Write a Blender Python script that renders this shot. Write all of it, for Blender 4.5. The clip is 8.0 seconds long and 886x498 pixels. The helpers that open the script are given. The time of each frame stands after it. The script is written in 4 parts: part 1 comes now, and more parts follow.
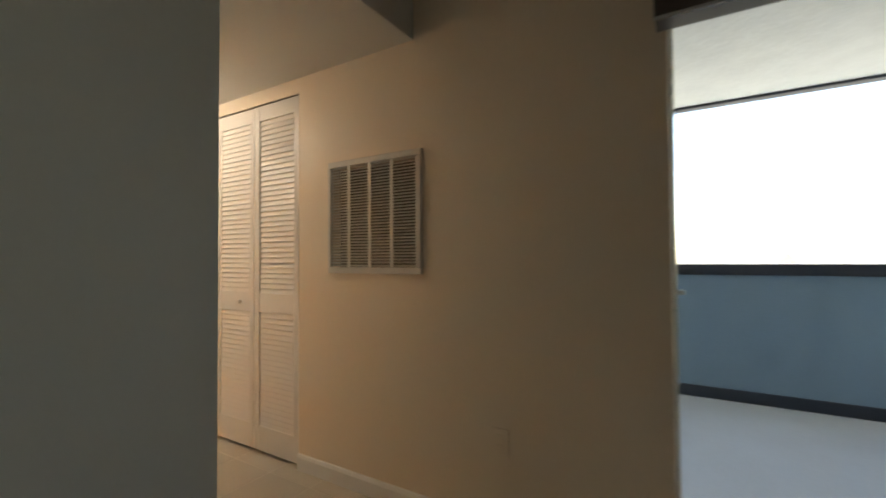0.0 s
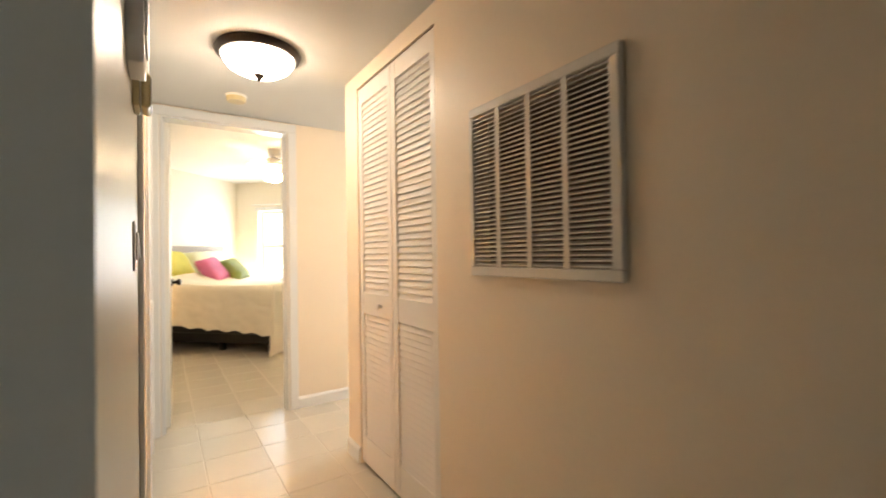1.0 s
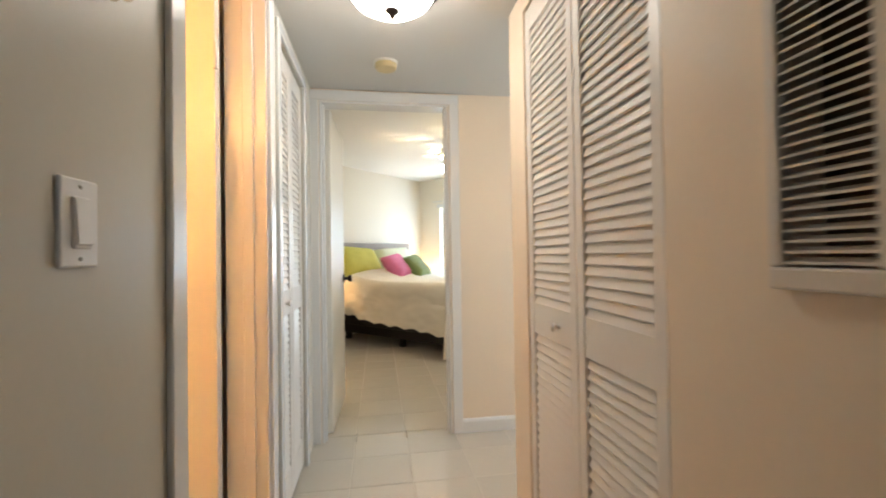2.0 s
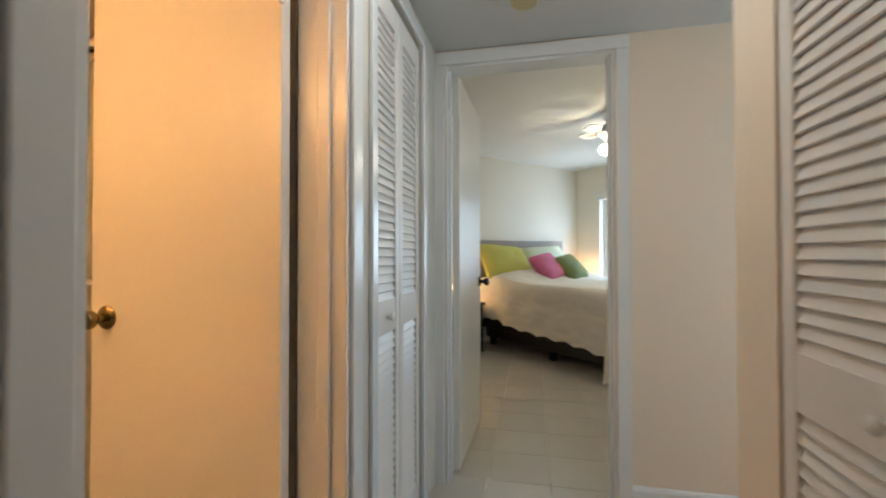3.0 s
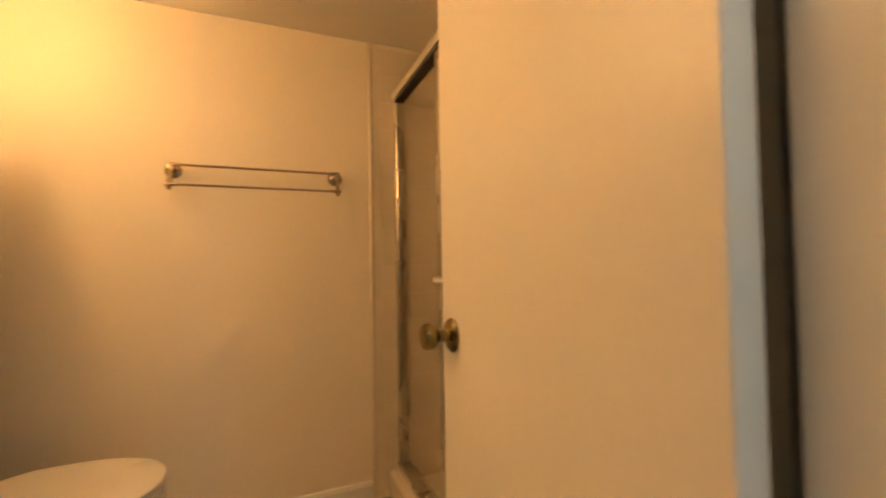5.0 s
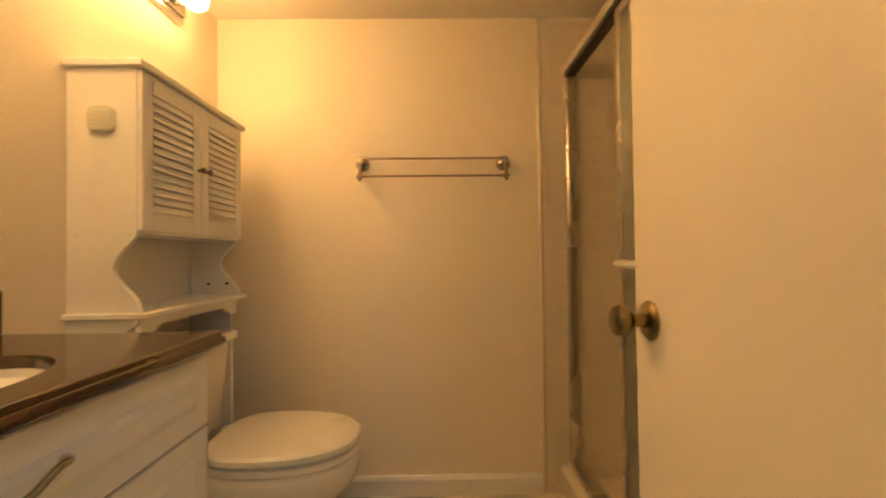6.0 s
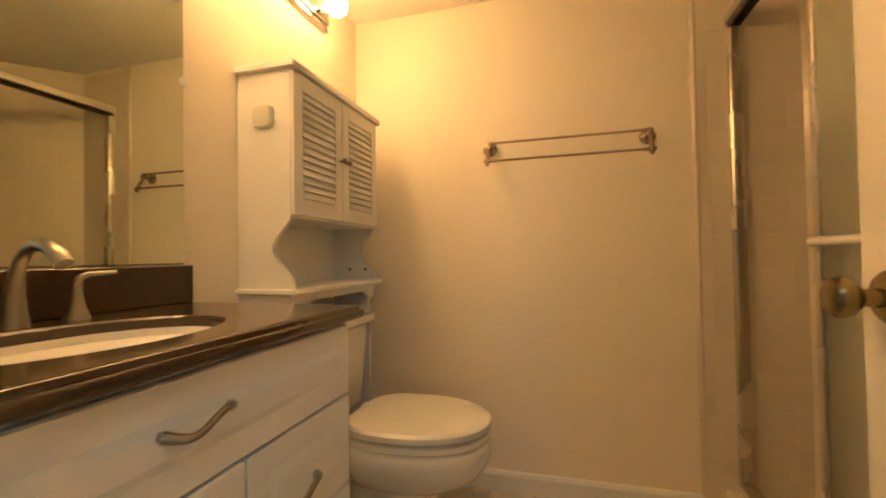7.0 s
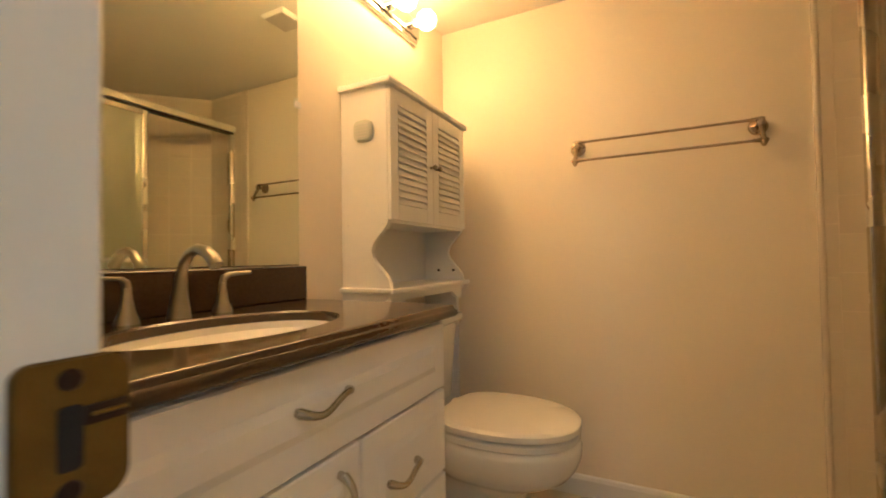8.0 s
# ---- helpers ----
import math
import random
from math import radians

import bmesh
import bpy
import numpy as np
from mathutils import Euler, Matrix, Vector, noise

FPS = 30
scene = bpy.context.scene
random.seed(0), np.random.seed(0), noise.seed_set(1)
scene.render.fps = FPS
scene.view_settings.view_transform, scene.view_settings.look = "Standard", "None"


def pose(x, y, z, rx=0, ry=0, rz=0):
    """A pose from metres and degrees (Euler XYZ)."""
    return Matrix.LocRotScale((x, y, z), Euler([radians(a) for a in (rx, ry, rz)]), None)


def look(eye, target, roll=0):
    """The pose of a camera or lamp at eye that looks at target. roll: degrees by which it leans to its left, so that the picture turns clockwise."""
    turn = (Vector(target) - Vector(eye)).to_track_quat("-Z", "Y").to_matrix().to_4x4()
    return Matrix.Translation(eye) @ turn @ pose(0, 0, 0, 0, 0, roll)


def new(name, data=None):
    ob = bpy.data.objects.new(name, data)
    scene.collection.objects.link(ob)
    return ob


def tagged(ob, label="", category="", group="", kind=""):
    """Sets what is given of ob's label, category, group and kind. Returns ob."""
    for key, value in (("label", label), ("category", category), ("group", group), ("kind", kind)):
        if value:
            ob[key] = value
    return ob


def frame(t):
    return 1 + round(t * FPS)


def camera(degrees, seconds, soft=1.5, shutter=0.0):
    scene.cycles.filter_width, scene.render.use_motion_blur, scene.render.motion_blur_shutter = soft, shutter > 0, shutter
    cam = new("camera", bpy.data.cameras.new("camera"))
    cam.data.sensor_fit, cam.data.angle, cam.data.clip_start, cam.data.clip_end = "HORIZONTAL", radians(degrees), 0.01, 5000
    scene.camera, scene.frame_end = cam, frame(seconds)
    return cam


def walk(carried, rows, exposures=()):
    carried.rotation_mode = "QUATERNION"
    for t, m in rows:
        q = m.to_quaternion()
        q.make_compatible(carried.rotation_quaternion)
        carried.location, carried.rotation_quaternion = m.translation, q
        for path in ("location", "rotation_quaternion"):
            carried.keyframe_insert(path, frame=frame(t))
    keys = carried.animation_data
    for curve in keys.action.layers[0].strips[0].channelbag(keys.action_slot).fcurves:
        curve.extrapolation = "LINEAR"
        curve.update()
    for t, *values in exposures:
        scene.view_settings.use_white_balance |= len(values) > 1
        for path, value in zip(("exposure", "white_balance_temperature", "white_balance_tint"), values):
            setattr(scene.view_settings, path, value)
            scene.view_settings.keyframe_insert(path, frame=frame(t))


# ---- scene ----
cam = camera(92.5, 8.0, soft=1.8, shutter=0.4)
PATH = [
    (0, (0.305, -0.27, 1.113), (-0.732, 1.44, 1.159), -0.4),
    (0.5, (0.108, 0.094, 1.119), (-1.275, 1.539, 1.148), -0.5),
    (1, (-0.162, 0.39, 1.117), (-1.828, 1.497, 1.142), -0.9),
    (1.5, (-0.466, 0.617, 1.102), (-2.347, 1.298, 1.135), -0.8),
    (1.7, (-0.598, 0.668, 1.097), (-2.528, 1.192, 1.127), -0.9),
    (3, (-1.355, 0.802, 1.106), (-3.312, 0.387, 1.133), -0.1),
    (3.5, (-1.613, 0.716, 1.103), (-3.447, -0.082, 1.123), -0.3),
    (4, (-1.806, 0.629, 1.097), (-3.395, -0.585, 1.123), -0.3),
    (4.5, (-1.923, 0.522, 1.096), (-3.129, -1.073, 1.128), -0.5),
    (5, (-2.002, 0.39, 1.077), (-2.762, -1.459, 1.131), -1.0),
    (6.3, (-1.967, 0.311, 1.023), (-1.809, -1.683, 1.053), -0.7),
    (6.5, (-1.961, 0.29, 1.006), (-1.679, -1.689, 1.042), -0.8),
    (7, (-1.953, 0.267, 0.988), (-1.406, -1.657, 1.028), -0.9),
    (7.5, (-1.954, 0.255, 0.977), (-1.183, -1.589, 1.033), -1.2),
    (8, (-1.944, 0.314, 0.993), (-1.044, -1.472, 1.04), -0.9),
]
EXPOSURES = [
    (0.0, 2.25, 7600, 9), (0.5, 2.68, 8800, 13), (1.0, 2.83, 7700, 12), (1.5, 2.69, 6900, 10), (3.0, 1.5, 5750, 4),
    (4.0, 1.54, 5850, 2), (5.0, 1.32, 6100, -2), (6.5, 1.27, 5850, -9), (7.5, 1.46, 5400, -8), (8.0, 1.46, 5270, -8),
]
walk(cam, [(t, look(eye, target, roll)) for t, eye, target, roll in PATH], EXPOSURES)

# ---- world and sun ----
world = bpy.data.worlds.new("world")
scene.world = world
world.use_nodes = True
wn = world.node_tree
sky = wn.nodes.new("ShaderNodeTexSky")
sky.sky_type, sky.sun_disc = "NISHITA", False
sky.sun_elevation, sky.sun_rotation = radians(52), radians(200)
wn.links.new(sky.outputs["Color"], wn.nodes["Background"].inputs["Color"])
wn.nodes["Background"].inputs["Strength"].default_value = 0.15
sun = new("sun", bpy.data.lights.new("sun", "SUN"))
sun.data.energy, sun.data.angle, sun.data.color = 5.0, radians(0.5), (1.0, 0.95, 0.88)
# the sun stands behind the building, so that the balcony is in shade
sun.matrix_world = look((-3, -10, 15), (0, 0, 0))

HALL_LAMP, BATH_BULB, FAN_LAMP, BED_LAMP = 5.2, 15.4, 11.2, 4.4


def daylight(name, m, wide, high, power):
    """The sky's light in a window's opening."""
    ob = new(name, bpy.data.lights.new(name, "AREA"))
    ob.data.shape, ob.data.size, ob.data.size_y = "RECTANGLE", wide, high
    ob.data.energy, ob.data.color = power, (0.66, 0.82, 1.0)
    ob.matrix_world = m
    return ob


daylight("daylight_balcony_door", pose(1.74, 1.35, 1.02, -90), 0.92, 1.95, 0.09)
daylight("daylight_side_window", pose(-2.94, 3.235, 1.45, -90), 0.56, 1.05, 3.6)
daylight("daylight_bedroom_window", pose(0, 0, 0, 0, 0, 45) @ pose(-3.80, 6.775, 1.22, -90), 0.80, 1.25, 6.5)


# ---- materials ----
def nodes_of(name):
    m = bpy.data.materials.new(name)
    m.use_nodes = True
    return m, m.node_tree, m.node_tree.nodes["Principled BSDF"]


def surface(name, colour, rough=0.5, metal=0.0, vary=0.06, scale=3.0, grain=120.0, bump=0.05, rvary=0.08, coat=0.0, per_piece=0.0, spec=0.5):
    """A surface whose tone drifts at two scales, with fine relief."""
    m, t, b = nodes_of(name)
    co = t.nodes.new("ShaderNodeTexCoord")
    big, small = t.nodes.new("ShaderNodeTexNoise"), t.nodes.new("ShaderNodeTexNoise")
    big.inputs["Scale"].default_value, big.inputs["Detail"].default_value = scale, 5
    small.inputs["Scale"].default_value, small.inputs["Detail"].default_value = grain, 3
    for n in (big, small):
        t.links.new(co.outputs["Object"], n.inputs["Vector"])
    ramp = t.nodes.new("ShaderNodeMapRange")
    ramp.inputs["From Min"].default_value, ramp.inputs["From Max"].default_value = 0.25, 0.75
    ramp.inputs["To Min"].default_value, ramp.inputs["To Max"].default_value = 1 - vary, 1 + vary
    mixed = t.nodes.new("ShaderNodeMath")
    mixed.operation = "MULTIPLY_ADD"
    mixed.inputs[1].default_value = 0.3
    t.links.new(small.outputs["Fac"], mixed.inputs[0])
    sub = t.nodes.new("ShaderNodeMath")
    sub.operation = "MULTIPLY"
    sub.inputs[1].default_value = 0.7
    t.links.new(big.outputs["Fac"], sub.inputs[0])
    t.links.new(sub.outputs[0], mixed.inputs[2])
    t.links.new(mixed.outputs[0], ramp.inputs["Value"])
    tone = ramp.outputs[0]
    if per_piece:
        info = t.nodes.new("ShaderNodeObjectInfo")
        spread = t.nodes.new("ShaderNodeMapRange")
        spread.inputs["To Min"].default_value, spread.inputs["To Max"].default_value = 1 - per_piece, 1 + per_piece
        t.links.new(info.outputs["Random"], spread.inputs["Value"])
        both = t.nodes.new("ShaderNodeMath")
        both.operation = "MULTIPLY"
        t.links.new(tone, both.inputs[0])
        t.links.new(spread.outputs[0], both.inputs[1])
        tone = both.outputs[0]
    col = t.nodes.new("ShaderNodeVectorMath")
    col.operation = "SCALE"
    col.inputs[0].default_value = colour
    t.links.new(tone, col.inputs["Scale"])
    t.links.new(col.outputs[0], b.inputs["Base Color"])
    rr = t.nodes.new("ShaderNodeMapRange")
    rr.inputs["To Min"].default_value, rr.inputs["To Max"].default_value = max(0.02, rough - rvary), min(1, rough + rvary)
    t.links.new(big.outputs["Fac"], rr.inputs["Value"])
    t.links.new(rr.outputs[0], b.inputs["Roughness"])
    b.inputs["Metallic"].default_value = metal
    b.inputs["Specular IOR Level"].default_value = spec
    b.inputs["Coat Weight"].default_value = coat
    if bump:
        bp = t.nodes.new("ShaderNodeBump")
        bp.inputs["Strength"].default_value, bp.inputs["Distance"].default_value = bump, 0.004
        t.links.new(small.outputs["Fac"], bp.inputs["Height"])
        t.links.new(bp.outputs[0], b.inputs["Normal"])
    return m


def glow(name, colour, strength):
    m, t, b = nodes_of(name)
    b.inputs["Base Color"].default_value = (*colour, 1)
    b.inputs["Emission Color"].default_value = (*colour, 1)
    b.inputs["Emission Strength"].default_value = strength
    return m


def granite(name):
    m, t, b = nodes_of(name)
    co = t.nodes.new("ShaderNodeTexCoord")
    a, c = t.nodes.new("ShaderNodeTexNoise"), t.nodes.new("ShaderNodeTexVoronoi")
    a.inputs["Scale"].default_value, a.inputs["Detail"].default_value = 140, 4
    c.inputs["Scale"].default_value = 320
    ramp = t.nodes.new("ShaderNodeValToRGB")
    ramp.color_ramp.elements[0].position, ramp.color_ramp.elements[0].color = 0.40, (0.046, 0.026, 0.013, 1)
    ramp.color_ramp.elements[1].position, ramp.color_ramp.elements[1].color = 0.85, (0.064, 0.036, 0.017, 1)
    mixer = t.nodes.new("ShaderNodeMath")
    mixer.operation = "MULTIPLY_ADD"
    mixer.inputs[1].default_value = 0.18
    t.links.new(c.outputs["Distance"], mixer.inputs[0])
    t.links.new(a.outputs["Fac"], mixer.inputs[2])
    for n in (a, c):
        t.links.new(co.outputs["Object"], n.inputs["Vector"])
    t.links.new(mixer.outputs[0], ramp.inputs[0])
    t.links.new(ramp.outputs[0], b.inputs["Base Color"])
    b.inputs["Roughness"].default_value = 0.19
    b.inputs["Coat Weight"].default_value = 0.3
    return m


def glass(name, rough=0.0, tint=(1, 1, 1)):
    m, t, b = nodes_of(name)
    b.inputs["Base Color"].default_value = (*tint, 1)
    b.inputs["Transmission Weight"].default_value = 1.0
    b.inputs["Roughness"].default_value = rough
    b.inputs["IOR"].default_value = 1.45
    return m


WALL = surface("wall_paint_cream", (0.84, 0.715, 0.57), 0.5, vary=0.035, scale=1.2, grain=70, bump=0.10)
# satin sheen on the same cream paint; base colour darkened for the shaded side
WALL_GLOSS = surface("wall_paint_satin_shaded", (0.64, 0.60, 0.52), 0.38, vary=0.035, scale=1.2, grain=60, bump=0.04, spec=0.22)
BATH_WALL = surface("bath_wall_paint", (0.86, 0.775, 0.62), 0.6, vary=0.03, scale=1.3, grain=80, bump=0.10)
# same white ceiling paint, lightened to put more light into bedroom and bathroom
CEIL_BRIGHT = surface("bright_ceiling_paint", (0.84, 0.81, 0.75), 0.75, vary=0.03, scale=2.0, grain=160, bump=0.4)
BED_WALL = surface("bedroom_paint", (0.84, 0.77, 0.65), 0.6, vary=0.03, scale=1.0, grain=80, bump=0.25)
# white ceiling paint, base colour lowered to dim the hall lamp's light
CEIL_DIM = surface("ceiling_paint_dimmed", (0.65, 0.635, 0.60), 0.7, vary=0.03, scale=2.0, grain=160, bump=0.5)
PUCK = surface("grey_green_plastic", (0.64, 0.65, 0.55), 0.5, vary=0.04, scale=8, grain=90, bump=0.03)
OLDBRASS = surface("dark_worn_brass", (0.15, 0.108, 0.040), 0.36, metal=1.0, vary=0.2, scale=40, grain=220, bump=0.05)
TOWELN = surface("aged_bronze_nickel", (0.46, 0.38, 0.27), 0.2, metal=1.0, vary=0.08, scale=8, grain=160, bump=0.02)
TRIM = surface("white_trim_paint", (0.80, 0.79, 0.77), 0.22, vary=0.03, scale=2.5, grain=60, bump=0.06)
DOORP = surface("white_door_paint", (0.84, 0.80, 0.72), 0.32, vary=0.03, scale=1.5, grain=70, bump=0.08)
LOUVRE = surface("louvre_paint", (0.78, 0.74, 0.69), 0.38, vary=0.04, scale=3, grain=60, bump=0.06)
GRILLE = surface("grille_enamel", (0.70, 0.66, 0.60), 0.35, vary=0.04, scale=4, grain=90, bump=0.03)
DARK = surface("hole_shade", (0.02, 0.017, 0.014), 0.9, vary=0.2, scale=5, grain=50, bump=0.1)
# dark tone for the shade in gaps: grille filter, chime slot, exhaust vent
GAP_SHADE = surface("filter_and_gap_shade", (0.11, 0.083, 0.056), 0.95, vary=0.3, scale=9, grain=200, bump=0.4)
TILE = surface("floor_tile_cream", (0.58, 0.52, 0.43), 0.22, vary=0.06, scale=2.2, grain=45, bump=0.05, per_piece=0.035)
GROUT = surface("grout", (0.56, 0.50, 0.415), 0.8, vary=0.12, scale=6, grain=200, bump=0.4)
WTILE = surface("glazed_wall_tile", (0.74, 0.66, 0.53), 0.14, vary=0.03, scale=5, grain=40, bump=0.05, per_piece=0.02)
WGROUT = surface("pale_grout", (0.78, 0.70, 0.57), 0.85, vary=0.1, scale=6, grain=200, bump=0.3)
CHROME = surface("chrome", (0.68, 0.68, 0.67), 0.12, metal=1.0, vary=0.03, scale=8, grain=60, bump=0.0, rvary=0.05)
ALU = surface("satin_aluminium", (0.68, 0.64, 0.55), 0.27, metal=1.0, vary=0.06, scale=4, grain=160, bump=0.03)
SATIN = surface("satin_header_metal", (0.74, 0.71, 0.63), 0.46, metal=0.85, vary=0.05, scale=4, grain=160, bump=0.02)
NICKEL = surface("brushed_nickel", (0.32, 0.295, 0.24), 0.30, metal=1.0, vary=0.05, scale=8, grain=160, bump=0.02)
PULL = surface("satin_chrome_pull", (0.46, 0.43, 0.37), 0.18, metal=1.0, vary=0.05, scale=8, grain=120, bump=0.01)
BRASS = surface("aged_brass", (0.27, 0.215, 0.095), 0.25, metal=1.0, vary=0.15, scale=14, grain=120, bump=0.03)
BRONZE = surface("oil_rubbed_bronze", (0.035, 0.024, 0.018), 0.4, metal=0.7, vary=0.15, scale=10, grain=90, bump=0.05)
CERAMIC = surface("white_ceramic", (0.82, 0.79, 0.73), 0.1, vary=0.015, scale=3, grain=40, bump=0.0, coat=0.4)
SEATP = surface("seat_plastic", (0.80, 0.77, 0.71), 0.22, vary=0.015, scale=3, grain=60, bump=0.0)
VANITY = surface("vanity_thermofoil", (0.87, 0.86, 0.85), 0.33, vary=0.025, scale=2.5, grain=60, bump=0.04)
CABW = surface("cabinet_white", (0.84, 0.82, 0.77), 0.4, vary=0.03, scale=3, grain=70, bump=0.05)
GRANITE = granite("brown_granite")
MIRROR = surface("mirror_silver", (0.80, 0.86, 0.76), 0.015, metal=1.0, vary=0.0, bump=0.0, rvary=0.0)
PANE = glass("clear_glass")
OBSCURE = glass("obscure_glass", 0.28, (0.93, 0.97, 0.92))
PLASTIC = surface("ivory_plastic", (0.58, 0.47, 0.25), 0.4, vary=0.04, scale=8, grain=90, bump=0.03)
WPLASTIC = surface("white_plastic", (0.80, 0.78, 0.74), 0.3, vary=0.02, scale=8, grain=90, bump=0.02)
SHELLW = surface("glossy_white_plate", (0.84, 0.83, 0.82), 0.30, vary=0.02, scale=8, grain=90, bump=0.0)
SPREAD = surface("cream_bedspread", (0.87, 0.80, 0.68), 0.85, vary=0.05, scale=5, grain=150, bump=0.5)
GREEN_Y = surface("chartreuse_cotton", (0.62, 0.58, 0.13), 0.85, vary=0.08, scale=7, grain=200, bump=0.5)
PINK = surface("pink_satin", (0.66, 0.16, 0.32), 0.55, vary=0.12, scale=9, grain=150, bump=0.4)
GREEN_D = surface("olive_green_cotton", (0.21, 0.26, 0.085), 0.75, vary=0.15, scale=9, grain=150, bump=0.5)
SHEET = surface("pale_pillow_cotton", (0.74, 0.77, 0.58), 0.85, vary=0.05, scale=7, grain=200, bump=0.4)
HEADB = surface("grey_headboard", (0.35, 0.30, 0.26), 0.6, vary=0.1, scale=5, grain=120, bump=0.2)
# black wood of the nightstands; also paints the shadow under the bed
BLACKW = surface("black_wood_and_bed_shadow", (0.010, 0.008, 0.007), 0.45, vary=0.2, scale=6, grain=90, bump=0.1)
BLUE_WALL = surface("blue_grey_stucco", (0.19, 0.29, 0.39), 0.8, vary=0.07, scale=1.6, grain=60, bump=0.5)
NAVY = surface("dark_navy_paint", (0.022, 0.030, 0.048), 0.5, vary=0.12, scale=3, grain=60, bump=0.15)
CONCRETE = surface("painted_concrete", (0.53, 0.565, 0.61), 0.6, vary=0.08, scale=1.5, grain=50, bump=0.3)
STUCCO = surface("white_stucco", (0.86, 0.87, 0.86), 0.9, vary=0.06, scale=4, grain=25, bump=1.0)
VALANCE = surface("dark_valance", (0.10, 0.075, 0.06), 0.45, vary=0.1, scale=4, grain=80, bump=0.05)
GROUND = surface("far_ground", (0.30, 0.31, 0.28), 0.95, vary=0.25, scale=0.05, grain=1.2, bump=0.3)
LEAF = surface("foliage", (0.10, 0.13, 0.035), 0.7, vary=0.3, scale=1.5, grain=6, bump=0.3)
BARK = surface("bark", (0.14, 0.10, 0.07), 0.9, vary=0.2, scale=4, grain=20, bump=0.5)
ROOFM = surface("roof_shingle", (0.26, 0.19, 0.15), 0.9, vary=0.15, scale=1, grain=8, bump=0.4)
DOME = glow("frosted_dome_lit", (1.0, 0.92, 0.82), HALL_LAMP)
BULB = glow("warm_bulb_lit", (1.0, 0.502, 0.182), BATH_BULB)
FANGLASS = glow("fan_glass_lit", (1.0, 0.86, 0.62), FAN_LAMP)
SHADE = glow("lamp_shade_lit", (1.0, 0.62, 0.28), BED_LAMP)


# ---- mesh helpers ----
def box(bm, lo, hi, bevel=0.0, seg=1):
    x0, y0, z0 = lo
    x1, y1, z1 = hi
    m = Matrix.LocRotScale(((x0 + x1) / 2, (y0 + y1) / 2, (z0 + z1) / 2), None, (abs(x1 - x0), abs(y1 - y0), abs(z1 - z0)))
    made = bmesh.ops.create_cube(bm, size=1, matrix=m)["verts"]
    if bevel:
        edges = list({e for v in made for e in v.link_edges})
        bmesh.ops.bevel(bm, geom=edges, offset=bevel, segments=seg, affect="EDGES", profile=0.5)
    return bm


def lathe(bm, profile, m=Matrix(), steps=24):
    """Turns a profile of (radius, height) round z, under the pose m."""
    rings = []
    for r, z in profile:
        if r < 1e-5:
            rings.append([bm.verts.new(m @ Vector((0, 0, z)))])
        else:
            rings.append([bm.verts.new(m @ Vector((r * math.cos(a), r * math.sin(a), z))) for a in (2 * math.pi * i / steps for i in range(steps))])
    for a, b in zip(rings, rings[1:]):
        for i in range(steps):
            j = (i + 1) % steps
            if len(a) == 1 and len(b) > 1:
                bm.faces.new((a[0], b[i], b[j]))
            elif len(b) == 1 and len(a) > 1:
                bm.faces.new((a[i], b[0], a[j]))
            elif len(a) > 1:
                bm.faces.new((a[i], b[i], b[j], a[j]))
    bmesh.ops.recalc_face_normals(bm, faces=bm.faces[:])
    return bm


def sweep(bm, points, radii, steps=10, flat=1.0):
    """A tube through points; radii: one number or one for each point; flat squashes it along its second axis."""
    pts = [Vector(p) for p in points]
    if not hasattr(radii, "__len__"):
        radii = [radii] * len(pts)
    rings, side = [], None
    for i, p in enumerate(pts):
        along = (pts[min(i + 1, len(pts) - 1)] - pts[max(i - 1, 0)]).normalized()
        if side is None:
            side = along.orthogonal().normalized()
        side = (side - along * side.dot(along)).normalized()
        up = along.cross(side)
        rings.append([bm.verts.new(p + radii[i] * (math.cos(a) * side + flat * math.sin(a) * up)) for a in (2 * math.pi * k / steps for k in range(steps))])
    for a, b in zip(rings, rings[1:]):
        for k in range(steps):
            bm.faces.new((a[k], a[(k + 1) % steps], b[(k + 1) % steps], b[k]))
    bm.faces.new(rings[0][::-1])
    bm.faces.new(rings[-1])
    bmesh.ops.recalc_face_normals(bm, faces=bm.faces[:])
    return bm


def prism(bm, outline, lo, hi, axis="z"):
    """Extrudes an outline of (a, b) pairs along an axis from lo to hi."""
    def at(a, b, c):
        return {"z": (a, b, c), "y": (a, c, b), "x": (c, a, b)}[axis]
    low = [bm.verts.new(at(a, b, lo)) for a, b in outline]
    top = [bm.verts.new(at(a, b, hi)) for a, b in outline]
    bm.faces.new(low[::-1])
    bm.faces.new(top)
    n = len(outline)
    for i in range(n):
        bm.faces.new((low[i], low[(i + 1) % n], top[(i + 1) % n], top[i]))
    bmesh.ops.recalc_face_normals(bm, faces=bm.faces[:])
    return bm


def mesh_of(name, bm, material, smooth=False):
    me = bpy.data.meshes.new(name)
    bm.to_mesh(me)
    bm.free()
    me.materials.append(material)
    if smooth:
        me.polygons.foreach_set("use_smooth", [True] * len(me.polygons))
        me.set_sharp_from_angle(angle=radians(40))
    return me


def part(name, bm, material, parent, label="", smooth=False, m=None):
    ob = new(name, mesh_of(name, bm, material, smooth))
    ob.parent = parent
    if m is not None:
        ob.matrix_basis = m
    return tagged(ob, label)


def piece(name, me, parent, m):
    ob = new(name, me)
    ob.parent = parent
    ob.matrix_basis = m
    return ob


def thing(name, label, category, m=Matrix(), group="", kind=""):
    ob = new(name)
    ob.empty_display_size = 0.05
    ob.matrix_basis = m
    return tagged(ob, label, category, group, kind)


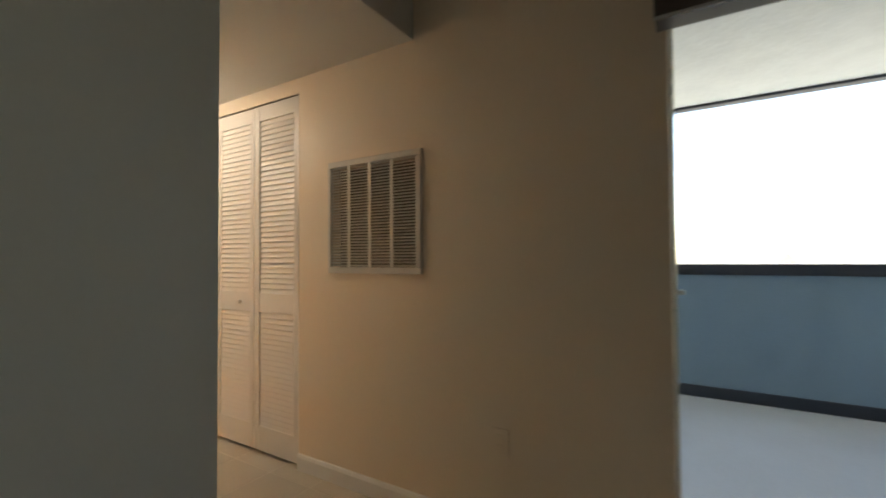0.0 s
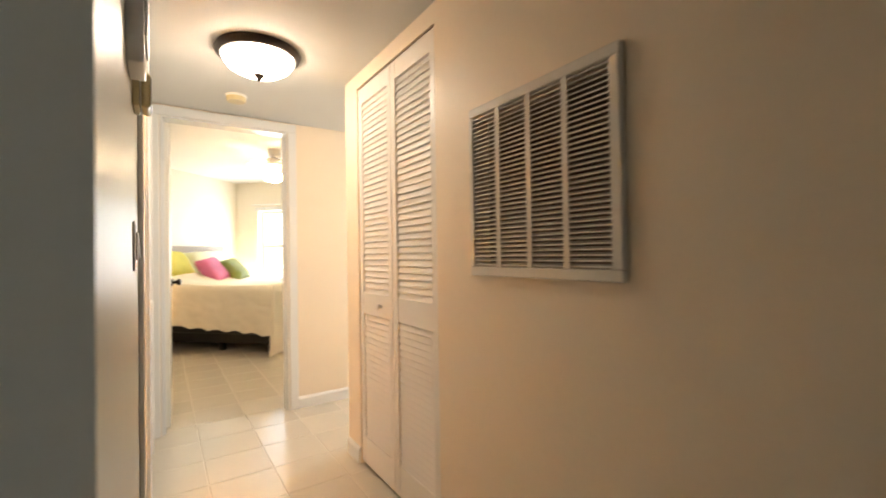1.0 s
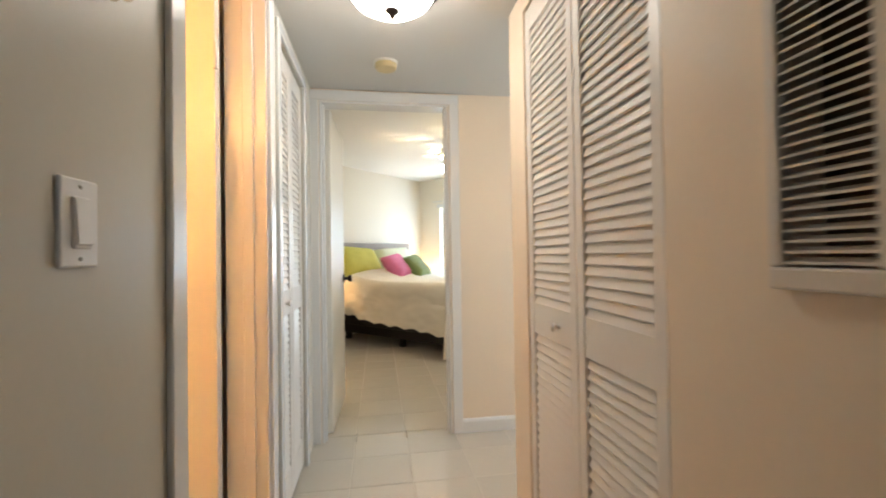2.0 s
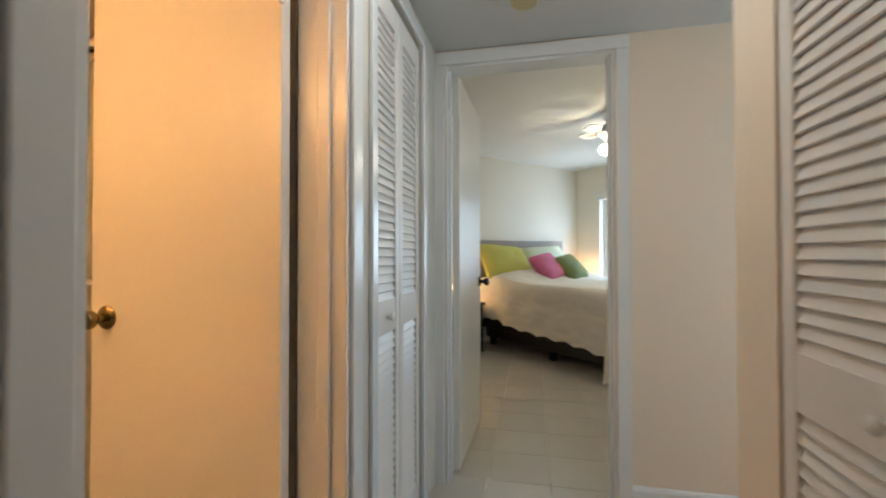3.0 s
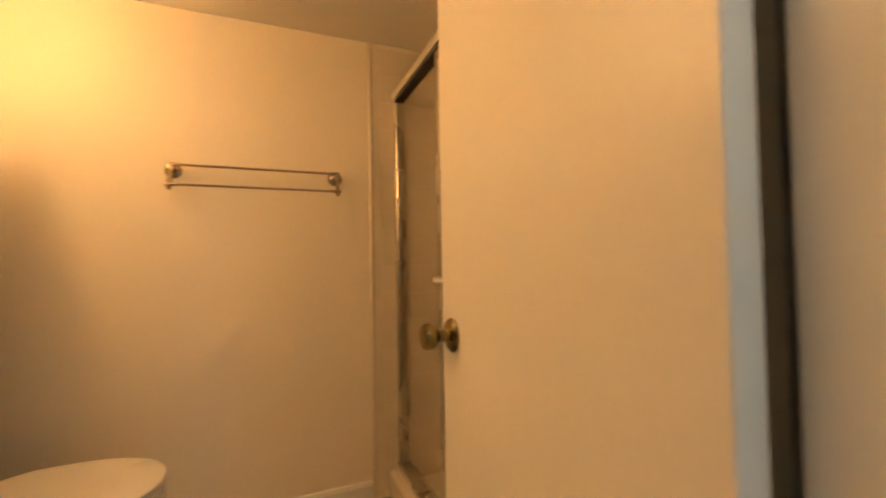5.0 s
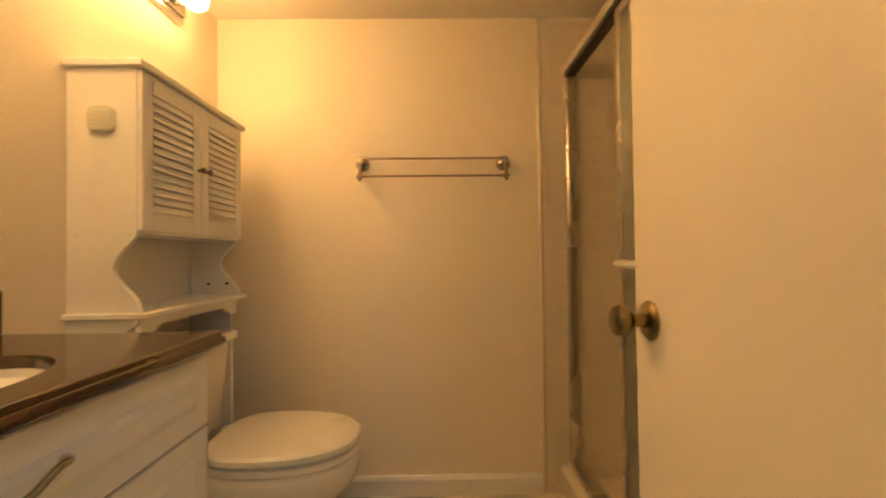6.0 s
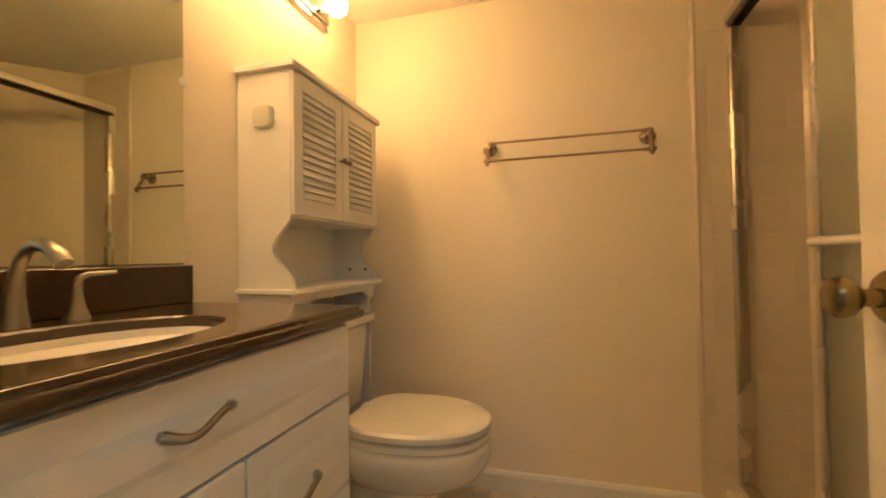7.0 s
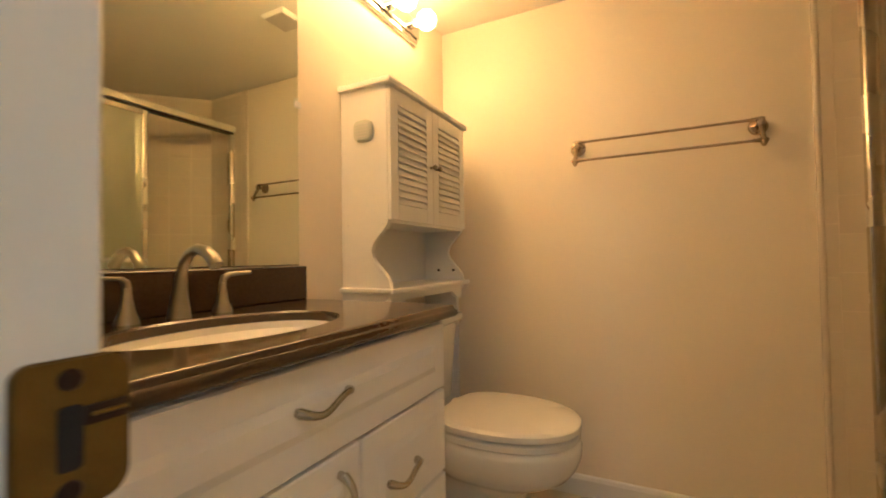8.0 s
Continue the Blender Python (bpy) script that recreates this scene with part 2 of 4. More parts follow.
def solid(name, boxes, material, label="", category="", kind="structure", bevel=0.0):
    bm = bmesh.new()
    for lo, hi in boxes:
        box(bm, lo, hi, bevel)
    return tagged(new(name, mesh_of(name, bm, material)), label, category, "", kind)


def B(lo, hi, bevel=0.0, seg=1):
    return box(bmesh.new(), lo, hi, bevel, seg)


# ---- the plan ----
HY0, HY1 = 0.335, 1.28          # the hall's two long walls
HX = -3.378                     # the wall with the bedroom door
LY = 0.214                      # the bathroom's side of the hall wall
CEILZ = 2.10                    # dropped ceiling of hall and bathroom
LIVZ = 2.44
DX0, DX1 = -2.377, -1.705       # bathroom door opening
KX0, KX1 = -3.11, -2.56         # linen closet opening
CX0, CX1 = -2.325, -1.542        # utility closet opening
BY0, BY1 = 0.385, 1.163          # bedroom door opening
WX = -1.02                      # wall behind the vanity
BY = -1.545                      # bathroom's far wall
SX = -2.575                      # line of the shower doors
SHX = -3.27                     # shower's far wall
SCX = -2.785                    # where the shower's diagonal back wall leaves the far wall
EX = -0.708                     # living room's wall by the corner
GX = 0.225                      # end of the grille wall at the balcony door
DOORH = 2.03

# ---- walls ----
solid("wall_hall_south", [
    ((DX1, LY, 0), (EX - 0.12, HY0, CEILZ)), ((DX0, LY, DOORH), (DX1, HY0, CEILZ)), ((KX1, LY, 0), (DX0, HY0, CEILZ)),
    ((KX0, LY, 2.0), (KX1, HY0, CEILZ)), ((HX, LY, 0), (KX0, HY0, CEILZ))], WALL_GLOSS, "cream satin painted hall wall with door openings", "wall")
solid("wall_hall_north", [
    ((CX1, HY1, 0), (-1.284, HY1 + 0.14, LIVZ)), ((-0.766, HY1, 0), (GX, HY1 + 0.14, LIVZ)), ((-1.284, HY1, 0), (-0.766, HY1 + 0.14, 1.075)),
    ((-1.284, HY1, 1.572), (-0.766, HY1 + 0.14, LIVZ)), ((CX0, HY1, 2.02), (CX1, HY1 + 0.14, LIVZ)), ((-2.50, HY1, 0), (CX0, HY1 + 0.14, LIVZ))],
    WALL, "cream painted wall with air return and closet", "wall")
solid("wall_closet_end", [((-2.50, HY1 + 0.14, 0), (-2.36, 2.02, LIVZ))], WALL, "cream painted closet side wall", "wall")
solid("wall_closet_back", [((-2.40, 2.02, 0), (-1.40, 2.12, LIVZ)), ((-1.50, HY1 + 0.14, 0), (-1.40, 2.02, LIVZ))], WALL, "plain closet back wall", "wall")
solid("wall_side_passage", [((HX - 0.11, 2.12, 0), (HX, 3.30, LIVZ)), ((-2.50, 2.02, 0), (-2.40, 3.30, LIVZ))], WALL, "plain cream walls of the side passage", "wall")
solid("wall_side_window", [((HX, 3.18, 0), (-3.22, 3.30, LIVZ)), ((-2.66, 3.18, 0), (-2.50, 3.30, LIVZ)), ((-3.22, 3.18, 0), (-2.66, 3.30, 0.90)), ((-3.22, 3.18, 2.0), (-2.66, 3.30, LIVZ))],
      WALL, "cream wall with a window ending the side passage", "wall")
solid("wall_bedroom_door", [
    ((HX - 0.11, -1.72, 0), (HX, BY0, LIVZ)), ((HX - 0.11, BY0, DOORH), (HX, BY1, LIVZ)), ((HX - 0.11, BY1, 0), (HX, 2.12, LIVZ))],
    WALL, "cream painted wall with the bedroom doorway", "wall")
solid("wall_linen_back", [((KX0 - 0.1, LY - 0.10, 0), (KX1 + 0.165, LY - 0.04, CEILZ))], BATH_WALL, "painted back of the linen closet", "wall")
solid("wall_bath_vanity", [((WX, BY, 0), (WX + 0.12, LY, CEILZ))], BATH_WALL, "warm cream painted wall behind the vanity", "wall")
solid("wall_bath_far", [((SHX, BY - 0.12, 0), (WX + 0.12, BY, CEILZ))], BATH_WALL, "warm cream painted bathroom wall", "wall")
solid("wall_shower_end", [((SHX - 0.055, BY - 0.12, 0), (SHX - 0.012, LY - 0.10, CEILZ))], BATH_WALL, "tiled shower wall", "wall")
# takes the darkened satin tone because this wall stands in shade
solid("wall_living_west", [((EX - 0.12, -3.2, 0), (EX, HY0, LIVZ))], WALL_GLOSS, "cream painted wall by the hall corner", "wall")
solid("wall_living_south", [((EX - 0.12, -3.32, 0), (3.2, -3.2, LIVZ))], WALL, "plain cream living room wall", "wall")
solid("wall_living_east", [((3.2, -3.32, 0), (3.32, HY1 + 0.14, LIVZ))], WALL, "plain cream living room wall", "wall")
solid("wall_balcony_door", [((2.25, HY1, 0), (3.2, HY1 + 0.14, LIVZ)), ((GX, HY1, 2.06), (2.25, HY1 + 0.14, LIVZ))], WALL, "wall round the balcony door", "wall")

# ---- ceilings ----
solid("ceiling_hall", [((HX, HY0, CEILZ), (-0.785, 2.02, LIVZ + 0.1)), ((HX, 2.02, CEILZ), (-2.40, 3.30, LIVZ + 0.1)), ((HX, LY, CEILZ), (EX - 0.12, HY0, LIVZ + 0.1))], CEIL_DIM, "white painted dropped hall ceiling", "ceiling")
solid("ceiling_bathroom", [((SHX - 0.1, BY - 0.12, CEILZ), (WX + 0.12, LY, CEILZ + 0.12))], CEIL_BRIGHT, "white painted bathroom ceiling", "ceiling")
solid("ceiling_living", [((EX - 0.12, -3.32, LIVZ), (3.32, HY0, LIVZ + 0.1)), ((-0.785, HY0, LIVZ), (3.32, HY1 + 0.14, LIVZ + 0.1))], CEIL_DIM, "white painted living room ceiling", "ceiling")

# ---- floor ----
floor = solid("floor", [((SHX - 0.1, -3.32, -0.12), (3.32, HY1 + 0.14, -0.0015)), ((SHX - 0.1, HY1 + 0.14, -0.12), (-2.40, 3.30, -0.0015))], GROUT, "cream ceramic tile floor with tan grout", "floor")

# ---- bedroom, set at 45 degrees to the hall ----
R45 = pose(0, 0, 0, 0, 0, 45)   # local x: from the headboard into the room; local y: along the headboard wall
HS, WQ, BEDZ = -4.65, 6.70, 2.36
bed_outline = [(HX - 0.11, -1.2), (HX - 0.11, 1.79), (-5.60, 3.90), (-8.04, 1.46), (-5.38, -1.20)]
bm = prism(bmesh.new(), bed_outline, -0.12, -0.0015)
floor_bed = tagged(new("floor_bedroom", mesh_of("floor_bedroom", bm, GROUT)), "cream ceramic tile bedroom floor", "floor", "", "structure")
bm = prism(bmesh.new(), bed_outline, BEDZ, BEDZ + 0.12)
tagged(new("ceiling_bedroom", mesh_of("ceiling_bedroom", bm, CEIL_BRIGHT)), "white painted bedroom ceiling", "ceiling", "", "structure")
WS0, WS1, WZ0, WZ1 = -4.24, -3.35, 0.55, 1.885   # bedroom window along the window wall


def turned(name, boxes, material, label, category):
    ob = solid(name, boxes, material, label, category)
    ob.matrix_basis = R45
    return ob


turned("wall_bedroom_headboard", [((HS - 0.12, 2.9, 0), (HS, WQ + 0.12, LIVZ))], BED_WALL, "pale cream bedroom wall behind the headboard", "wall")
turned("wall_bedroom_window", [
    ((HS, WQ, 0), (WS0, WQ + 0.16, LIVZ)), ((WS0, WQ, 0), (WS1, WQ + 0.16, WZ0)), ((WS0, WQ, WZ1), (WS1, WQ + 0.16, LIVZ)),
    ((WS1, WQ, 0), (-1.1, WQ + 0.16, LIVZ))], BED_WALL, "pale cream bedroom wall with a window", "wall")
turned("wall_bedroom_closing", [((-1.2, 3.65, 0), (-1.1, WQ, LIVZ))], BED_WALL, "plain bedroom wall", "wall")
solid("wall_bedroom_south", [((-5.65, -1.32, 0), (HX - 0.11, -1.2, LIVZ))], BED_WALL, "plain bedroom wall", "wall")


# ---- trim ----
def casing(name, axis, face, lo, hi, top, width=0.058, out=0.014, sign=1, label="white painted door casing"):
    """Three boards round an opening on a wall's face. axis: the wall's direction."""
    t = thing(name, label, "casing", kind="structure")
    f0, f1 = sorted((face, face + sign * out))
    spans = [((lo - width, 0), (lo, top)), ((hi, 0), (hi + width, top)), ((lo - width, top), (hi + width, top + width))]
    for (a0, z0), (a1, z1) in spans:
        if axis == "x":
            part("casing_board", B((a0, f0, z0), (a1, f1, z1), 0.004, 2), TRIM, t)
        else:
            part("casing_board", B((f0, a0, z0), (f1, a1, z1), 0.004, 2), TRIM, t)
    return t


casing("trim_bath_door_hall", "x", HY0, DX0 - 0.004, DX1 + 0.004, DOORH, width=0.062)
casing("trim_bath_door_inside", "x", LY, DX0 - 0.012, DX1 + 0.014, DOORH, width=0.05, out=0.006, sign=-1)
casing("trim_bedroom_door", "y", HX, BY0 - 0.004, BY1 + 0.004, DOORH, width=0.06)
casing("trim_linen_closet", "x", HY0, KX0, KX1, 2.0, width=0.045)


def jamb(name, axis, lo, hi, top, f0, f1, stop, label="white painted door jamb", proud=0.0):
    """The lining of a doorway with its stop; proud: how far the hinge side stands out past the wall."""
    t = thing(name, label, "door jamb", kind="structure")
    th = 0.014
    for a0, a1, s0, s1 in ((lo, lo + th, lo + th, lo + th + 0.011), (hi - th, hi, hi - th - 0.011, hi - th)):
        pair = [((a0, f0 - 0.003 - (proud if a0 == lo else 0.0), 0), (a1, f1 + 0.003, top)), ((s0, stop, 0), (s1, stop + 0.035, top - 0.012))]
        for name_of, (p, q) in zip(("jamb_board", "stop"), pair):
            if axis == "y":
                p, q = (p[1], p[0], p[2]), (q[1], q[0], q[2])
            part(name_of, B(p, q, 0.002), TRIM, t)
    p, q = (lo + th, f0 - 0.003, top - 0.014), (hi - th, f1 + 0.003, top)
    if axis == "y":
        p, q = (p[1], p[0], p[2]), (q[1], q[0], q[2])
    part("head_board", B(p, q, 0.002), TRIM, t)
    return t


jamb("door_jamb_bath", "x", DX0, DX1, DOORH, LY, HY0, LY + 0.045, proud=0.014)
jamb("door_jamb_bedroom", "y", BY0, BY1, DOORH, HX - 0.11, HX, HX - 0.06)


def baseboard(name, lo, hi, axis, sign):
    """A board 85 mm high with a rounded top, along x or y, against the wall's face at lo."""
    t, h = 0.013, 0.085
    (x0, y0), (x1, y1) = lo, hi
    bm = bmesh.new()
    prof = [(0, 0), (t, 0), (t, h - 0.018), (t * 0.6, h - 0.005), (t * 0.25, h), (0, h)]
    if axis == "x":
        prism(bm, [(y0 + sign * a, b) for a, b in prof], min(x0, x1), max(x0, x1), "x")
    else:
        prism(bm, [(x0 + sign * a, b) for a, b in prof], min(y0, y1), max(y0, y1), "y")
    return tagged(new(name, mesh_of(name, bm, TRIM)), "white painted wooden baseboard", "baseboard", "", "structure")


baseboard("baseboard_hall_north", (CX1, HY1), (GX, HY1), "x", -1)
baseboard("baseboard_closet_stub", (-2.50, HY1), (CX0 - 0.005, HY1), "x", -1)
baseboard("baseboard_closet_end", (-2.50, HY1), (-2.50, 2.02), "y", -1)
baseboard("baseboard_bedroom_door", (HX, BY1 + 0.064), (HX, 2.02), "y", 1)
baseboard("baseboard_hall_south", (DX1 + 0.06, HY0), (EX, HY0), "x", 1)
baseboard("baseboard_living", (EX, -3.2), (EX, HY0), "y", 1)
baseboard("baseboard_bath_far", (-2.436, BY), (WX, BY), "x", 1)

# ---- louvred bifold doors ----
def bifold(name, lo, hi, top, y, sign, knob_at, knob_x, label, rail=0.90):
    """Two louvred leaves from lo to hi, whose face lies at y and looks along sign."""
    t = thing(name, label, "bifold door")
    w = (hi - lo) / 2 - 0.004
    st, d = 0.042, 0.028
    y0, y1 = sorted((y, y - sign * d))
    slat_w = w - 2 * st + 0.01
    bm = bmesh.new()
    c = bmesh.ops.create_cube(bm, size=1, matrix=pose(0, 0, 0, sign * 20) @ Matrix.Diagonal((slat_w, 0.0075, 0.0382, 1)))
    bmesh.ops.bevel(bm, geom=[e for e in bm.edges if abs(e.verts[0].co.x - e.verts[1].co.x) > 0.05], offset=0.0022, segments=2, affect="EDGES", profile=0.5)
    slat = mesh_of("slat", bm, LOUVRE)
    for k in range(2):
        x0 = lo + 0.002 + k * (w + 0.004)
        x1 = x0 + w
        bm = bmesh.new()
        for a, b in ((x0, x0 + st), (x1 - st, x1)):
            box(bm, (a, y0, 0.02), (b, y1, top), 0.003)
        for z0, z1 in ((0.02, 0.16), (rail - 0.055, rail + 0.055), (top - 0.085, top)):
            box(bm, (x0 + st, y0 + 0.002, z0), (x1 - st, y1 - 0.002, z1))
        leaf = part("leaf", bm, LOUVRE, t)
        for z0, z1 in ((0.16, rail - 0.055), (rail + 0.055, top - 0.085)):
            n = round((z1 - z0) / 0.030)
            for i in range(n):
                piece("slat", slat, leaf, pose((x0 + x1) / 2, (y0 + y1) / 2, z0 + (i + 0.5) * (z1 - z0) / n))
        if k == knob_at:
            kx = knob_x
            part("knob", lathe(bmesh.new(), [(0, 0.0), (0.008, 0.0), (0.007, 0.009), (0.013, 0.014), (0.015, 0.020), (0.010, 0.025), (0, 0.026)],
                 pose(kx, y, rail, -90 * sign), 16), LOUVRE, leaf, "small painted wooden knob", True)
    return t


bifold("bifold_door", CX0 + 0.004, CX1 - 0.004, 2.011, HY1 + 0.004, -1, 0, -2.06, "cream louvred bifold closet door, closed", 0.866)
bifold("bifold_door", KX0 + 0.004, KX1 - 0.004, 1.985, HY0 - 0.008, 1, 1, -2.70, "white louvred bifold linen closet door, closed", 0.90)
solid("trim_bifold_track", [((CX0, HY1 + 0.012, 2.0135), (CX1, HY1 + 0.03, 2.02))], BRONZE, "dark metal track over the bifold door", "trim")


# ---- doors ----
def knob_set(parent, x, y, z, out, material=BRASS):
    """A round door knob on a face; out: +1 or -1 along the door's thickness axis y."""
    prof = [(0, 0), (0.033, 0), (0.034, 0.004), (0.028, 0.010), (0.012, 0.012), (0.011, 0.030), (0.016, 0.034), (0.024, 0.042), (0.0265, 0.052), (0.023, 0.062), (0.013, 0.066), (0, 0.0655)]
    part("knob", lathe(bmesh.new(), prof, pose(x, y, z, -90 * out), 24), material, parent, "round metal knob", True)


def slab_door(name, hinge, angle, width, label, knob_z=0.93, metal=BRASS):
    """A flush door: local x from the hinge to the free edge, its thickness along local -y."""
    t = thing(name, label, "door", pose(hinge[0], hinge[1], 0, 0, 0, angle))
    part("slab", B((0.003, -0.035, 0.012), (width, 0, 2.015), 0.002), DOORP, t)
    knob_set(t, width - 0.062, 0.0, knob_z, 1, metal)
    knob_set(t, width - 0.062, -0.035, knob_z, -1, metal)
    for z in (0.25, 1.78):
        part("hinge", sweep(bmesh.new(), [(0, 0.004, z - 0.045), (0, 0.004, z + 0.045)], 0.007, 8), TRIM, t, "painted hinge barrel", True)
    return t


slab_door("bathroom_door", (-2.302, 0.193), 266.5, 0.636, "plain white bathroom door standing open, brass knob")
slab_door("bedroom_door", (HX - 0.112, BY0 + 0.016), 178.3, 0.70, "plain white bedroom door standing open, dark knob", metal=BRONZE)

strike = thing("strike_plate", "worn brass strike plate on the door jamb", "strike plate", pose(DX1 - 0.014, 0.2235, 0.921) @ Matrix.Scale(1.14, 4))


def rounded(y0, y1, z0, z1, r0, r1):
    """A rectangle's outline with corners of radius r0 at y0 and r1 at y1."""
    out = []
    for cy, cz, r, start in ((y1 - r1, z1 - r1, r1, 0), (y0 + r0, z1 - r0, r0, 90), (y0 + r0, z0 + r0, r0, 180), (y1 - r1, z0 + r1, r1, 270)):
        for k in range(6):
            a = radians(start + 18 * k)
            out.append((cy + r * math.cos(a), cz + r * math.sin(a)))
    return out


bm = prism(bmesh.new(), rounded(-0.0195, 0.0175, -0.0285, 0.0285, 0.009, 0.006), -0.0022, 0.0, "x")
bmesh.ops.bevel(bm, geom=[e for e in bm.edges if all(v.co.x < -0.002 for v in e.verts)], offset=0.0007, segments=2, affect="EDGES")
part("plate", bm, OLDBRASS, strike)
# the plate is solid: dark inlays paint the shade of latch hole and recess
part("latch_hole_shade", prism(bmesh.new(), rounded(-0.0035, 0.0045, -0.013, 0.011, 0.002, 0.002), -0.0027, -0.0004, "x"), DARK, strike)
part("lip_recess_shade", prism(bmesh.new(), rounded(-0.0188, -0.0037, 0.002, 0.0095, 0.001, 0.001), -0.0026, -0.0004, "x"), BRONZE, strike, "dark inlay painting the shaded recess towards the lip")
part("lip_ridge", B((-0.0034, -0.0185, 0.0048), (-0.0015, -0.006, 0.0066), 0.0006), OLDBRASS, strike)
for z in (-0.0205, 0.0205):
    part("screw", lathe(bmesh.new(), [(0, 0), (0.0042, 0), (0.0036, 0.0008), (0.001, 0.0004), (0, 0.0004)], pose(-0.0022, 0.0005, z, 0, -90), 12), BRONZE, strike)

# ---- air return grille ----
gr = thing("air_return_grille", "white enamelled steel air return grille on the wall", "vent")
gx0, gx1, gz0, gz1, gd = -1.304, -0.736, 1.045, 1.602, 0.020
fr, frl = 0.030, 0.020
for lo, hi in (((gx0, gz0), (gx1, gz0 + fr)), ((gx0, gz1 - fr), (gx1, gz1)), ((gx0, gz0 + fr), (gx0 + frl, gz1 - fr)), ((gx1 - fr, gz0 + fr), (gx1, gz1 - fr))):
    part("frame_bar", B((lo[0], HY1 - gd, lo[1]), (hi[0], HY1 - 0.0005, hi[1]), 0.004, 2), GRILLE, gr)
# the filter sheet's dark colour stands for the shade between the blades
part("filter", B((gx0 + frl, HY1 + 0.05, gz0 + fr), (gx1 - fr, HY1 + 0.06, gz1 - fr)), GAP_SHADE, gr, "filter sheet, coloured dark for the shaded gaps between blades")
bm = bmesh.new()
long = gx1 - gx0 - fr - frl
bmesh.ops.create_cube(bm, size=1, matrix=pose(0, 0.002, 0.0015, -56) @ Matrix.Diagonal((long, 0.0011, 0.014, 1)))
box(bm, (-long / 2, -0.0046, -0.0032), (long / 2, -0.0034, 0.0002))
blade = mesh_of("blade", bm, GRILLE)
nb = 35
for i in range(nb):
    piece("blade", blade, gr, pose((gx0 + frl + gx1 - fr) / 2, HY1 - 0.0105, gz0 + fr + (i + 0.5) * (gz1 - gz0 - 2 * fr) / nb))
for i in (1, 2, 3):
    x = -1.294 + i * 0.132
    part("divider", B((x - 0.010, HY1 - 0.0185, gz0 + fr), (x + 0.010, HY1 - 0.0165, gz1 - fr)), GRILLE, gr)

# ---- hall ceiling lamp ----
hl = thing("ceiling_lamp", "lit flush ceiling lamp with frosted dome and bronze rim", "ceiling lamp", pose(-2.325, 0.785, CEILZ))
part("rim", lathe(bmesh.new(), [(0, 0), (0.188, 0), (0.192, -0.010), (0.184, -0.026), (0.168, -0.034), (0.160, -0.026), (0.0, -0.02)], steps=48), BRONZE, hl, "oil-rubbed bronze rim", True)
part("dome", lathe(bmesh.new(), [(0.158, -0.033), (0.157, -0.048), (0.142, -0.072), (0.108, -0.094), (0.062, -0.108), (0.0, -0.113)], steps=48), DOME, hl, "lit frosted glass dome", True)
part("finial", lathe(bmesh.new(), [(0, -0.106), (0.026, -0.108), (0.027, -0.114), (0.019, -0.122), (0.011, -0.128), (0.009, -0.136), (0.005, -0.143), (0, -0.146)], steps=16), BRONZE, hl, "bronze finial", True)

sm = thing("smoke_detector", "round ivory smoke detector on the ceiling", "smoke detector", pose(-2.99, 0.775, CEILZ))
part("base", lathe(bmesh.new(), [(0, 0), (0.062, 0), (0.062, -0.010), (0, -0.010)], steps=32), WPLASTIC, sm, "", True)
part("cover", lathe(bmesh.new(), [(0.056, -0.010), (0.055, -0.028), (0.048, -0.036), (0, -0.038)], steps=32), PLASTIC, sm, "yellowed round cover", True)

# ---- hall wall fittings ----
sw = thing("light_switch", "glossy white light switch plate on the hall wall", "switch", pose(-1.405, HY0, 1.147))
part("plate", B((-0.036, 0, -0.058), (0.036, 0.006, 0.058), 0.003, 2), SHELLW, sw)
part("rocker", B((-0.017, 0.006, -0.034), (0.017, 0.010, 0.034), 0.002), SHELLW, sw)
part("lever", prism(bmesh.new(), [(0.0100, -0.030), (0.0135, -0.027), (0.0104, 0.028)], -0.014, 0.014, "x"), SHELLW, sw)
for z in (-0.047, 0.047):
    part("screw", lathe(bmesh.new(), [(0.003, 0), (0.0025, 0.001), (0, 0.0012)], pose(0, 0.006, z, -90), 10), NICKEL, sw)

th = thing("thermostat", "small beige thermostat with a clear face", "thermostat", pose(-1.435, HY0, 1.522))
part("back", B((-0.045, 0, -0.040), (0.045, 0.014, 0.040), 0.003), PLASTIC, th)
part("cover", B((-0.044, 0.017, -0.042), (0.044, 0.036, 0.042), 0.008, 3), PLASTIC, th)
part("face", B((-0.036, 0.036, -0.034), (0.036, 0.0385, 0.034), 0.001), SHELLW, th)

ch = thing("door_chime", "white plastic chime box high on the hall wall", "door chime", pose(-1.245, HY0, 1.648))
bm = prism(bmesh.new(), [(-0.075, 0.13), (0.075, 0.13), (0.085, 0.115), (0.085, -0.10), (0.055, -0.14), (-0.055, -0.14), (-0.085, -0.10), (-0.085, 0.115)], 0.0, 0.030, "y")
bmesh.ops.bevel(bm, geom=bm.edges[:], offset=0.004, segments=2, affect="EDGES", profile=0.5)
part("body", bm, WPLASTIC, ch, "", True)
part("cover", B((-0.066, 0.030, -0.09), (0.066, 0.036, 0.105), 0.003), WPLASTIC, ch)
# no slot is cut: a dark strip paints its shade
part("slot", B((0.0848, 0.010, -0.02), (0.0858, 0.020, 0.02)), GAP_SHADE, ch, "dark strip painting the slot's shade")

ol = thing("outlet", "cream wall outlet low on the wall", "outlet", pose(-0.378, HY1, 0.39))
part("plate", B((-0.036, -0.005, -0.058), (0.036, 0, 0.058), 0.003, 2), WALL, ol)
